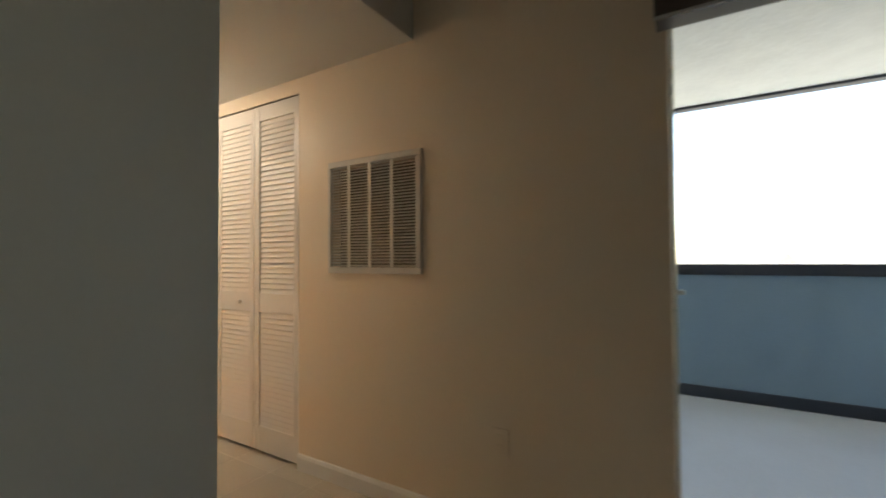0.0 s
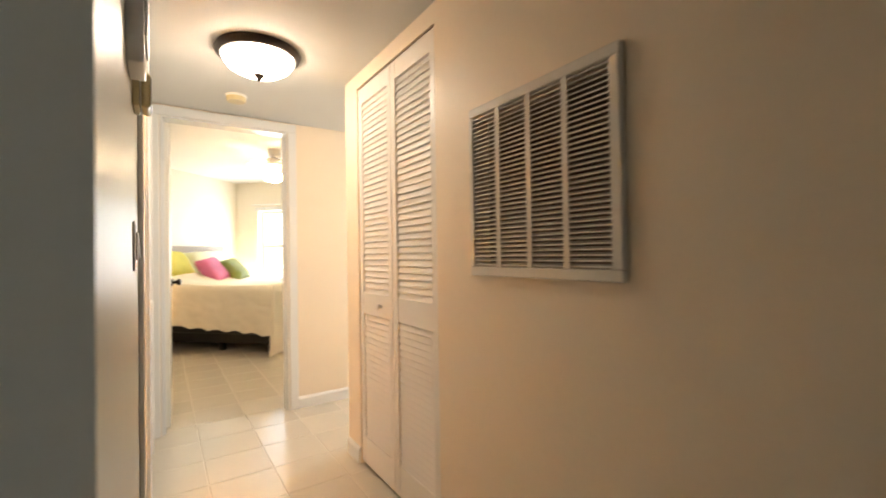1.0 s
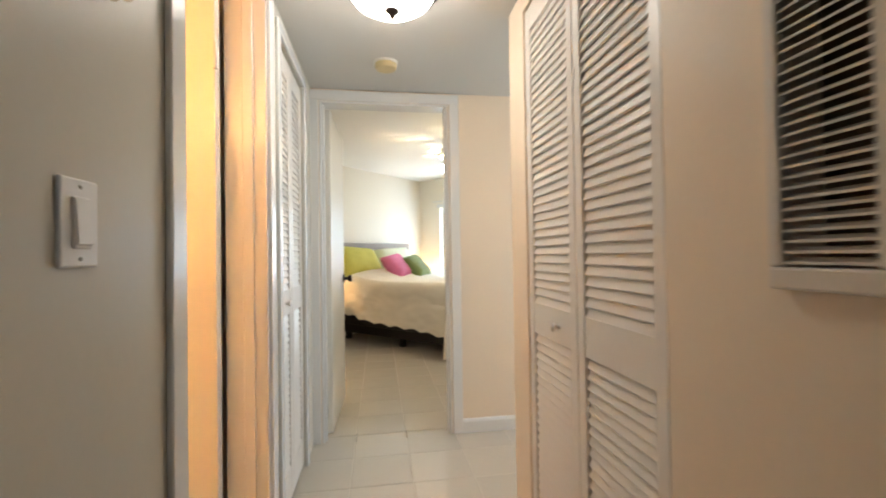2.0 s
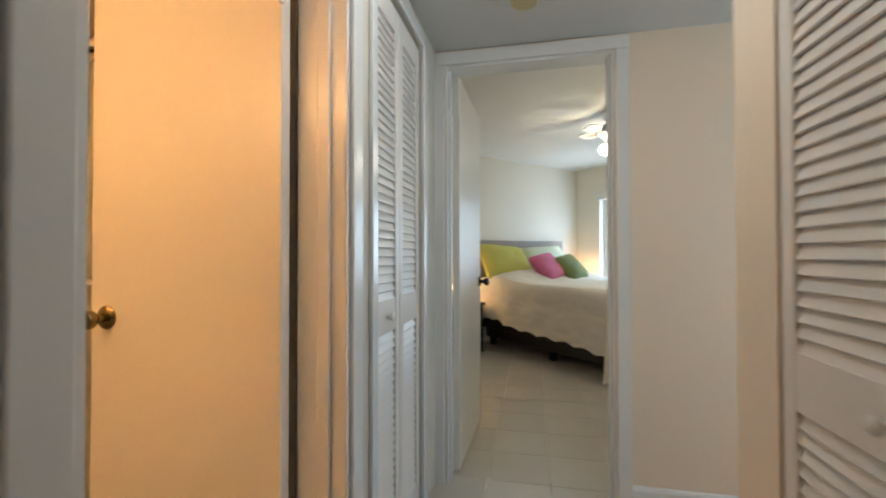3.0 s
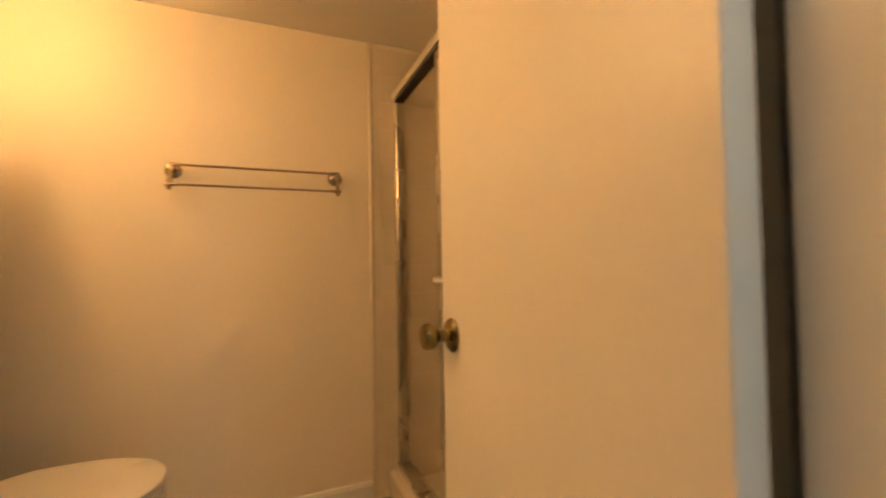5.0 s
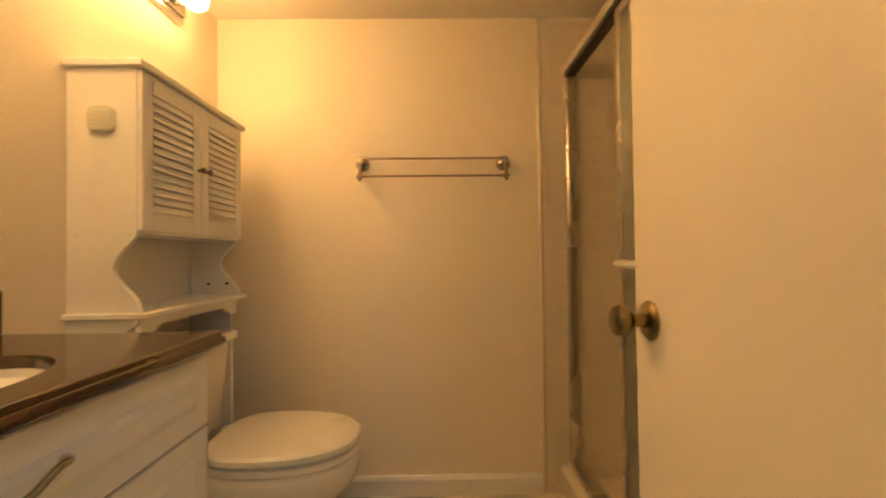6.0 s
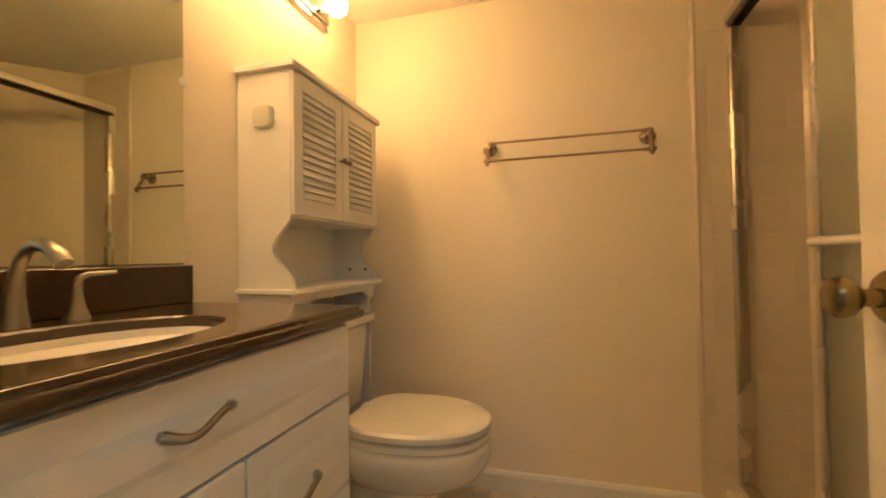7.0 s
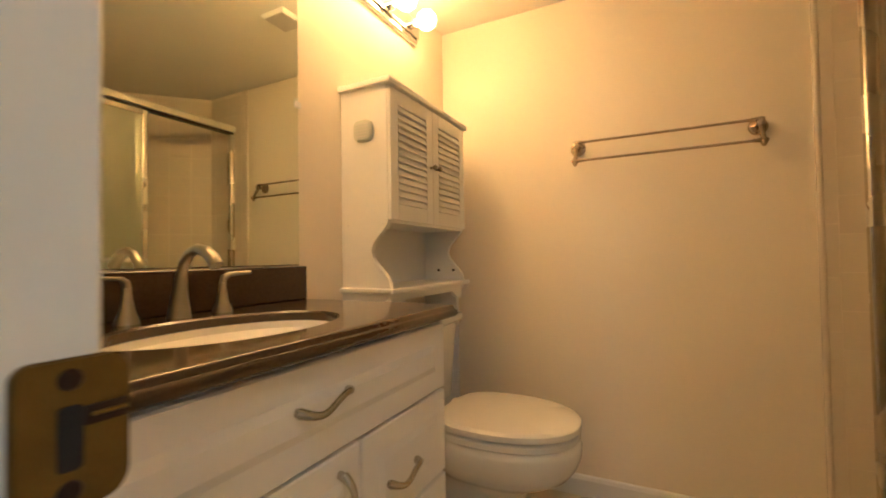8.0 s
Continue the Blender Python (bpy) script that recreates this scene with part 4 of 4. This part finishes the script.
fa = thing("faucet", "brushed nickel widespread faucet with tall spout", "faucet", pose(WX - 0.070, -0.207, CZ))
arc = [(0, 0, 0), (0, 0, 0.02), (-0.002, 0, 0.05), (-0.006, 0, 0.085), (-0.016, 0, 0.110), (-0.034, 0, 0.129), (-0.058, 0, 0.136), (-0.084, 0, 0.130), (-0.104, 0, 0.117), (-0.114, 0, 0.103)]
part("spout", sweep(bmesh.new(), arc, [0.022, 0.019, 0.014, 0.0112, 0.0102, 0.0098, 0.0104, 0.0116, 0.0128, 0.0132], 16), NICKEL, fa, "", True)
for dy in (-0.094, 0.094):
    hnd = part("handle", lathe(bmesh.new(), [(0, 0), (0.020, 0), (0.0195, 0.006), (0.0125, 0.024), (0.0085, 0.048), (0.0088, 0.0505), (0.0075, 0.053), (0.0078, 0.064), (0, 0.066)], pose(0.0, dy, 0), 20), NICKEL, fa, "", True)
    sg = 1 if dy > 0 else -1
    part("lever", sweep(bmesh.new(), [(0.0, dy, 0.062), (-0.001, dy + sg * 0.003, 0.076), (-0.006, dy + sg * 0.014, 0.083), (-0.018, dy + sg * 0.058, 0.086)], [0.008, 0.0075, 0.006, 0.0045], 10, 0.6), NICKEL, hnd, "", True)

mi = thing("mirror", "large frameless wall mirror over the vanity", "mirror", kind="structure")
part("pane", B((WX - 0.006, -0.590, CZ + 0.098), (WX - 0.0008, VY1 - 0.004, 1.86), 0.0015), MIRROR, mi)
for y, z in ((-0.585, 1.445), (-0.30, 1.856), (0.0, 1.856)):
    part("clip", B((WX - 0.011, y - 0.012, z - 0.009), (WX - 0.0008, y + 0.010, z + 0.009), 0.002), WPLASTIC, mi, "white mirror clip")

# ---- vanity light ----
# bar lengthened past its known part; the added bulbs even out the light
vl = thing("vanity_light", "chrome bar light with lit globe bulbs, lengthened to spread the light", "wall lamp", pose(WX, -0.5725, 1.972))
part("bar", B((-0.020, -0.6975, -0.055), (-0.0005, 0.6975, 0.055), 0.006, 2), CHROME, vl)
part("bar_ridge", B((-0.030, -0.6945, -0.030), (-0.020, 0.6945, 0.030), 0.006, 2), CHROME, vl)
for i in range(9):
    y = -0.62 + i * 0.155
    part("socket", lathe(bmesh.new(), [(0.019, 0), (0.019, 0.022), (0.015, 0.026), (0, 0.026)], pose(-0.028, y, 0, 0, -90), 18), CHROME, vl, "", True)
    part("bulb", lathe(bmesh.new(), [(0.012, 0.0), (0.016, 0.012), (0.034, 0.028), (0.041, 0.050), (0.035, 0.074), (0.018, 0.088), (0, 0.091)], pose(-0.054, y, 0, 0, -90), 22), BULB, vl, "lit round globe bulb", True)

# ---- cabinet over the toilet ----
cb = thing("over_toilet_cabinet", "white wooden cabinet with louvred doors standing over the toilet", "cabinet")
KY0, KY1, KF, KT = -1.345, -0.775, WX - 0.196, 1.562


def side_panel(y, name):
    """A side board with a wavy front between the cupboard and the shelf, running down as a leg."""
    out = [(WX - 0.003, 0.0), (KF + 0.035, 0.0), (KF + 0.035, 0.86), (KF + 0.012, 0.872), (KF + 0.006, 0.905), (KF + 0.010, 0.925)]
    for i in range(9):
        u = i / 8
        out.append((KF + 0.014 + 0.062 * math.sin(math.pi * u) ** 1.3, 0.935 + u * 0.17))
    out += [(KF + 0.012, 1.115), (KF + 0.012, KT - 0.02), (WX - 0.003, KT - 0.02)]
    bm = bmesh.new()
    prism(bm, out, y - 0.008, y + 0.008, "y")
    part(name, bm, CABW, cb)


side_panel(KY1 - 0.012, "side_panel")
side_panel(KY0 + 0.012, "side_panel")
part("top_board", B((KF - 0.010, KY0 - 0.012, KT - 0.02), (WX - 0.002, KY1 + 0.012, KT), 0.004, 2), CABW, cb)
part("bottom_board", B((KF + 0.012, KY0 + 0.020, 1.11), (WX - 0.003, KY1 - 0.020, 1.125)), CABW, cb)
part("back_board", B((WX - 0.010, KY0 + 0.020, 0.90), (WX - 0.003, KY1 - 0.020, KT - 0.02)), CABW, cb)
part("shelf", B((KF - 0.012, KY0 - 0.014, 0.888), (WX - 0.003, KY1 + 0.012, 0.904), 0.003), CABW, cb)
bm = bmesh.new()
rail = [(KY0 + 0.02, 0.886), (KY1 - 0.02, 0.886), (KY1 - 0.02, 0.83), (KY1 - 0.06, 0.835), (KY1 - 0.11, 0.862), (KY0 + 0.11, 0.862), (KY0 + 0.06, 0.835), (KY0 + 0.02, 0.83)]
prism(bm, rail, KF + 0.014, KF + 0.028, "x")
part("apron", bm, CABW, cb)
mid = (KY0 + KY1) / 2
for y0, y1, ky in ((KY0 + 0.006, mid - 0.0015, mid - 0.018), (mid + 0.0015, KY1 - 0.006, mid + 0.018)):
    bm = bmesh.new()
    z0, z1, st = 1.118, KT - 0.024, 0.045
    for lo, hi in (((y0, z0), (y0 + st, z1)), ((y1 - st, z0), (y1, z1)), ((y0 + st, z0), (y1 - st, z0 + 0.05)), ((y0 + st, z1 - 0.05), (y1 - st, z1))):
        box(bm, (KF, lo[0], lo[1]), (KF + 0.012, hi[0], hi[1]), 0.0015)
    d = part("door", bm, CABW, cb)
    bm = bmesh.new()
    bmesh.ops.create_cube(bm, size=1, matrix=pose(0, 0, 0, 0, 24) @ Matrix.Diagonal((0.005, y1 - y0 - 2 * st, 0.0215, 1)))
    sl = mesh_of("slat", bm, CABW)
    for i in range(14):
        piece("slat", sl, d, pose(KF + 0.004, (y0 + y1) / 2, z0 + 0.05 + (i + 0.5) * (z1 - z0 - 0.10) / 14))
    part("knob", lathe(bmesh.new(), [(0, 0), (0.005, 0), (0.004, 0.010), (0.009, 0.016), (0.010, 0.021), (0.006, 0.026), (0, 0.027)], pose(KF, ky, 1.325, 0, -90), 16), NICKEL, d, "small nickel knob", True)
for y in (KY0 + 0.0205,):
    for x in (KF + 0.05, KF + 0.12):
        part("screw_cap", lathe(bmesh.new(), [(0, 0), (0.006, 0), (0.005, 0.002), (0, 0.002)], pose(x, y, 0.945, -90), 12), BRONZE, cb)

for z in (1.20, 1.475):
    part("hinge", B((KF + 0.010, KY1 - 0.0055, z - 0.022), (KF + 0.015, KY1 - 0.0030, z + 0.022), 0.0008), WPLASTIC, cb, "small painted hinge")
for x, z in ((KF + 0.030, 1.105), (WX - 0.03, 1.105), (WX - 0.03, 1.53)):
    part("screw_cap", lathe(bmesh.new(), [(0, 0), (0.005, 0), (0.004, 0.0015), (0, 0.0018)], pose(x, KY1 - 0.0042, z, -90), 12), WPLASTIC, cb)

pk = thing("air_freshener", "small grey-white round plug stuck on the cabinet side", "air freshener", pose(-1.118, KY1 - 0.004, 1.405, -90))
bm = prism(bmesh.new(), rounded(-0.034, 0.034, -0.033, 0.033, 0.018, 0.018), 0.0, 0.015)
bmesh.ops.bevel(bm, geom=[e for e in bm.edges if all(v.co.z > 0.014 for v in e.verts)], offset=0.004, segments=3, affect="EDGES")
part("body", bm, PUCK, pk, "", True)
for i in range(5):
    part("rib", B((-0.024, -0.02 + i * 0.01 - 0.0012, 0.0148), (0.024, -0.02 + i * 0.01 + 0.0012, 0.0164)), GRILLE, pk)

# ---- toilet ----
TY = -1.10
to = thing("toilet", "white ceramic toilet with closed lid", "toilet", pose(0, TY, 0))


def egg(rx, ry, back, n=40):
    """An elongated outline: tip towards -x, squared at the back."""
    pts = []
    for i in range(n):
        a = 2 * math.pi * i / n
        c, s = math.cos(a), math.sin(a)
        x = -rx * c if c > 0 else back * abs(c) ** 0.62
        y = ry * (abs(s) ** (0.85 if c > 0 else 0.72)) * (1 if s > 0 else -1)
        pts.append((x, y))
    return pts


def rings_of(bm, levels, cx):
    rings = []
    for rx, ry, back, dx, z in levels:
        rings.append([bm.verts.new((cx + dx + x, y, z)) for x, y in egg(rx, ry, back)])
    n = len(rings[0])
    for a, b in zip(rings, rings[1:]):
        for i in range(n):
            bm.faces.new((a[i], a[(i + 1) % n], b[(i + 1) % n], b[i]))
    bm.faces.new(rings[0][::-1])
    bm.faces.new(rings[-1])
    bmesh.ops.recalc_face_normals(bm, faces=bm.faces[:])
    return bm


TCX = -1.452
part("bowl", rings_of(bmesh.new(), [(0.132, 0.115, 0.22, 0.03, 0.0), (0.128, 0.112, 0.22, 0.03, 0.014), (0.106, 0.092, 0.21, 0.03, 0.045), (0.100, 0.086, 0.20, 0.03, 0.14), (0.112, 0.094, 0.20, 0.025, 0.215),
     (0.145, 0.112, 0.205, 0.015, 0.243), (0.190, 0.140, 0.21, 0.004, 0.264), (0.226, 0.167, 0.22, 0.0, 0.289), (0.250, 0.185, 0.22, 0.0, 0.320), (0.262, 0.193, 0.22, 0.0, 0.352), (0.264, 0.195, 0.22, 0.0, 0.380), (0.260, 0.191, 0.22, 0.0, 0.394), (0.250, 0.182, 0.22, 0.0, 0.402)], TCX), CERAMIC, to, "", True)
part("seat", rings_of(bmesh.new(), [(0.250, 0.186, 0.20, 0, 0.403), (0.259, 0.194, 0.205, 0, 0.408), (0.259, 0.194, 0.205, 0, 0.424), (0.252, 0.188, 0.20, 0, 0.429)], TCX), SEATP, to, "", True)
part("lid", rings_of(bmesh.new(), [(0.252, 0.188, 0.20, 0, 0.434), (0.262, 0.196, 0.205, 0, 0.438), (0.262, 0.196, 0.205, 0, 0.456), (0.252, 0.187, 0.20, 0, 0.465), (0.15, 0.11, 0.12, 0, 0.470)], TCX), SEATP, to, "closed glossy lid", True)
for dy in (-0.07, 0.07):
    part("hinge_cap", B((TCX + 0.185, dy - 0.022, 0.42), (TCX + 0.225, dy + 0.022, 0.455), 0.006, 2), SEATP, to)
bm = bmesh.new()
prism(bm, [(WX - 0.02, -0.20), (WX - 0.02, 0.20), (-1.185, 0.20), (-1.20, 0.17), (-1.205, 0.0), (-1.20, -0.17), (-1.185, -0.20)], 0.43, 0.735)
for v in bm.verts:
    if v.co.z < 0.5:
        v.co.y *= 0.88
        v.co.x = WX - 0.02 + (v.co.x - WX + 0.02) * 0.88
bmesh.ops.bevel(bm, geom=bm.edges[:], offset=0.012, segments=2, affect="EDGES", profile=0.5)
part("tank", bm, CERAMIC, to, "", True)
part("tank_lid", B((-1.215, -0.212, 0.736), (WX - 0.012, 0.212, 0.772), 0.010, 3), CERAMIC, to, "", True)
part("flush_lever", sweep(bmesh.new(), [(-1.20, 0.13, 0.68), (-1.222, 0.13, 0.68), (-1.227, 0.10, 0.675), (-1.227, 0.05, 0.67)], [0.008, 0.006, 0.005, 0.006], 8), CHROME, to, "chrome flush lever", True)

# ---- double towel bar ----
tb = thing("towel_bar", "aged nickel double towel bar on the bathroom wall", "towel bar")
for x in (-1.658, -2.278):
    part("post", lathe(bmesh.new(), [(0, 0), (0.027, 0), (0.027, 0.006), (0.020, 0.010), (0.012, 0.014), (0.010, 0.05), (0.013, 0.054), (0.013, 0.062), (0, 0.064)], pose(x, BY + 0.0005, 1.448, -90), 20), TOWELN, tb, "", True)
    part("arm", sweep(bmesh.new(), [(x, BY + 0.045, 1.456), (x, BY + 0.070, 1.415), (x, BY + 0.090, 1.380)], [0.009, 0.008, 0.009], 10), TOWELN, tb, "", True)
for x in (-1.658, -2.278):
    part("finial", lathe(bmesh.new(), [(0, -0.012), (0.007, -0.010), (0.010, -0.003), (0.010, 0.003), (0.007, 0.010), (0.004, 0.013), (0, 0.014)], pose(x, BY + 0.092, 1.372, 160), 14), TOWELN, tb, "", True)
    part("collar", lathe(bmesh.new(), [(0.030, 0.0), (0.031, 0.004), (0.027, 0.009), (0.022, 0.010)], pose(x, BY + 0.0005, 1.448, -90), 20), TOWELN, tb, "", True)
for y, z, e in ((BY + 0.05, 1.463, 0.012), (BY + 0.090, 1.380, 0.014)):
    pts = [(-1.658 + e, y, z), (-1.658 + e - 0.01, y, z), (-1.70, y, z), (-2.24, y, z), (-2.278 - e + 0.01, y, z), (-2.278 - e, y, z)]
    part("bar", sweep(bmesh.new(), pts, [0.006, 0.009, 0.005, 0.005, 0.009, 0.006], 12), TOWELN, tb, "", True)

# ---- shower ----
solid("shower_curb", [((SX - 0.06, BY, 0), (SX + 0.065, LY - 0.1, 0.12))], WTILE, "cream tiled shower curb", "shower curb", bevel=0.012)
solid("shower_pan", [((SHX, BY, 0), (SX - 0.06, LY - 0.1, 0.06))], WTILE, "cream shower floor", "shower floor", bevel=0.004)
sh = thing("shower_enclosure", "sliding shower doors with brushed metal frame, half open", "shower door")
SZ = 1.885
dome = [(SX + 0.030 * math.cos(radians(a)), SZ - 0.020 + 0.020 * math.sin(radians(a))) for a in range(0, 181, 15)]
part("header", prism(bmesh.new(), [(SX + 0.027, SZ - 0.044)] + dome + [(SX - 0.027, SZ - 0.044)], BY + 0.002, LY - 0.105, "y"), SATIN, sh, "rounded satin header", True)
part("header_channel", B((SX - 0.022, BY + 0.004, SZ - 0.060), (SX + 0.014, LY - 0.107, SZ - 0.044), 0.002), BRONZE, sh, "dark channel under the header")
part("sill_track", B((SX - 0.030, BY + 0.002, 0.120), (SX + 0.030, LY - 0.105, 0.148), 0.005, 2), ALU, sh)
part("wall_jamb", B((SX - 0.022, BY + 0.002, 0.148), (SX + 0.022, BY + 0.035, SZ - 0.060), 0.012, 4), ALU, sh, "", True)
part("wall_jamb", B((SX - 0.022, LY - 0.14, 0.148), (SX + 0.022, LY - 0.107, SZ - 0.060), 0.004), ALU, sh)
for x, y0, y1 in ((SX + 0.010, -1.01, -0.18), (SX - 0.012, -0.985, 0.05)):
    pn = part("sliding_panel", B((x - 0.003, y0 + 0.02, 0.17), (x + 0.003, y1 - 0.02, SZ - 0.08)), OBSCURE, sh, "obscure glass panel")
    pn.visible_shadow = False
    for lo, hi in (((y0, 0.152), (y0 + 0.026, SZ - 0.061)), ((y1 - 0.026, 0.152), (y1, SZ - 0.061)), ((y0 + 0.026, 0.152), (y1 - 0.026, 0.178)), ((y0 + 0.026, SZ - 0.09), (y1 - 0.026, SZ - 0.061))):
        part("panel_frame", B((x - 0.010, lo[0], lo[1]), (x + 0.010, hi[0], hi[1]), 0.004, 2), ALU, pn)
part("pull_bar", sweep(bmesh.new(), [(SX + 0.02, -0.955, 1.012), (SX + 0.055, -0.940, 1.012), (SX + 0.055, -0.23, 1.012), (SX + 0.02, -0.21, 1.012)], 0.011, 10), SEATP, sh, "cream towel bar on the panel", True)

# ---- exhaust vent ----
ev = thing("exhaust_vent", "white ceiling exhaust vent in the bathroom", "vent", pose(-1.60, -1.075, CEILZ))
bm = B((-0.070, -0.076, -0.018), (0.070, 0.076, 0))
for v in bm.verts:
    if v.co.z < -0.01:
        v.co.x *= 0.88
        v.co.y *= 0.88
bmesh.ops.bevel(bm, geom=bm.edges[:], offset=0.003, segments=2, affect="EDGES", profile=0.5)
part("housing", bm, WPLASTIC, ev)
# the housing is solid: a dark sheet paints the shade behind the slats
part("opening", B((-0.056, -0.06, -0.0188), (0.056, 0.06, -0.0182)), GAP_SHADE, ev)
for i in range(11):
    part("slat", B((-0.056, -0.056 + i * 0.0112 - 0.0022, -0.0215), (0.056, -0.056 + i * 0.0112 + 0.0022, -0.0189)), WPLASTIC, ev)


# ---- floor tiles ----
TS, TG = 0.302, 0.0045
bm = box(bmesh.new(), (-TS / 2 + TG / 2, -TS / 2 + TG / 2, -0.006), (TS / 2 - TG / 2, TS / 2 - TG / 2, 0.0))
top_edges = [e for e in bm.edges if all(v.co.z > -0.001 for v in e.verts)]
bmesh.ops.bevel(bm, geom=top_edges, offset=0.002, segments=1, affect="EDGES")
floor_tile = mesh_of("tile", bm, TILE)
TX0, TY0 = -2.855, 0.880


def inside(x, y):
    hall = (HX - 0.2 < x < 0.6 and HY0 - 0.3 < y < 1.5) or (x < -2.3 and HY0 < y < 3.2)
    bath = SX < x < WX + 0.2 and BY - 0.2 < y < HY0
    return hall or bath


for i in range(-19, 13):
    for j in range(-9, 12):
        x, y = TX0 + (i + 0.5) * TS, TY0 + (j + 0.5) * TS
        if x > HX - 0.11 and inside(x, y):
            piece("tile", floor_tile, floor, pose(x, y, 0))
        elif x <= HX - 0.11 and -8.2 < x and -1.2 < y < 4:
            s, q = (x + y) * 0.7071, (y - x) * 0.7071
            if HS - 0.1 < s < -1.2 and q < WQ:
                piece("tile", floor_tile, floor_bed, pose(x, y, 0))

# the rest of the living room's tiles, out of the hall's reach
verts, faces = [], []
half_tile = TS / 2 - TG / 2
for i in range(-19, 22):
    for j in range(-15, 3):
        x, y = TX0 + (i + 0.5) * TS, TY0 + (j + 0.5) * TS
        if x > EX and x < 3.2 and -3.2 < y < HY1 + 0.1 and not inside(x, y):
            k = len(verts)
            verts += [(x + a * half_tile, y + b * half_tile, z) for z in (-0.005, 0.0) for a, b in ((-1, -1), (1, -1), (1, 1), (-1, 1))]
            faces += [(k + 4, k + 5, k + 6, k + 7)] + [(k + a, k + (a + 1) % 4, k + 4 + (a + 1) % 4, k + 4 + a) for a in range(4)]
me = bpy.data.meshes.new("living_tiles")
me.from_pydata(verts, [], faces)
me.materials.append(TILE)
rest = new("living_tiles", me)
rest.parent = floor
tagged(rest, kind="stuff")

# ---- shower wall tiles ----
WT = 0.128
bm = box(bmesh.new(), (-WT / 2 + 0.0013, -WT / 2 + 0.0013, 0), (WT / 2 - 0.0013, WT / 2 - 0.0013, 0.004))
bmesh.ops.bevel(bm, geom=[e for e in bm.edges if all(v.co.z > 0.003 for v in e.verts)], offset=0.0007, segments=1, affect="EDGES")
wall_tile = mesh_of("tile", bm, WTILE)
bm = box(bmesh.new(), (-0.0170, -0.0888, 0), (0.0170, 0.0888, 0.0045))
bmesh.ops.bevel(bm, geom=[e for e in bm.edges if all(v.co.z > 0.004 for v in e.verts)], offset=0.0012, segments=2, affect="EDGES")
edge_tile = mesh_of("edge_tile", bm, WTILE)
tw = thing("wall_tiling_side", "cream glazed square tiles beside and inside the shower", "wall tiles", kind="structure")
part("grout", B((SHX, BY + 0.0005, 0.0), (-2.437, BY + 0.0055, CEILZ - 0.001)), WGROUT, tw)
bead = [(-2.434, BY + 0.0005), (-2.434, BY + 0.006), (-2.437, BY + 0.009), (-2.443, BY + 0.0105), (-2.449, BY + 0.009), (-2.452, BY + 0.006), (-2.452, BY + 0.0005)]
part("edge_bead", prism(bmesh.new(), bead, 0.0, CEILZ - 0.001), WTILE, tw, "rounded bead along the tiles' edge", True)
for r in range(12):
    piece("edge_tile", edge_tile, tw, pose(-2.4695, BY + 0.0025, 0.10 + r * 0.180, -90))
for r in range(16):
    for c in range(3):
        piece("tile", wall_tile, tw, pose(-2.487 - WT / 2 - c * WT, BY + 0.0025, 0.06 + r * WT + 0.035, -90))

# the shower's back wall runs at 45 degrees from the far wall
tw = thing("wall_tiling_corner", "cream glazed square tiles on the diagonal shower wall", "wall tiles", kind="structure")
cut = SCX - SHX
part("grout", prism(bmesh.new(), [(SCX, BY), (SHX, BY + cut), (SHX, BY)], 0.0, CEILZ - 0.001), WGROUT, tw)
for r in range(16):
    for c in range(6):
        u = (c + 0.5) * WT * 0.7071
        piece("tile", wall_tile, tw, pose(SCX - u - 0.0018, BY + u - 0.0018, 0.06 + r * WT + 0.035, 0, 90, 45))
tw = thing("wall_tiling_back", "cream glazed square tiles on the shower wall", "wall tiles", kind="structure")
part("grout", B((SHX - 0.0115, BY, 0.0), (SHX - 0.0065, LY - 0.1, CEILZ - 0.001)), WGROUT, tw)
for r in range(16):
    for c in range(10):
        y = BY + cut + 0.03 + c * WT
        piece("tile", wall_tile, tw, pose(SHX - 0.009, y, 0.06 + r * WT + 0.035, 0, 90))
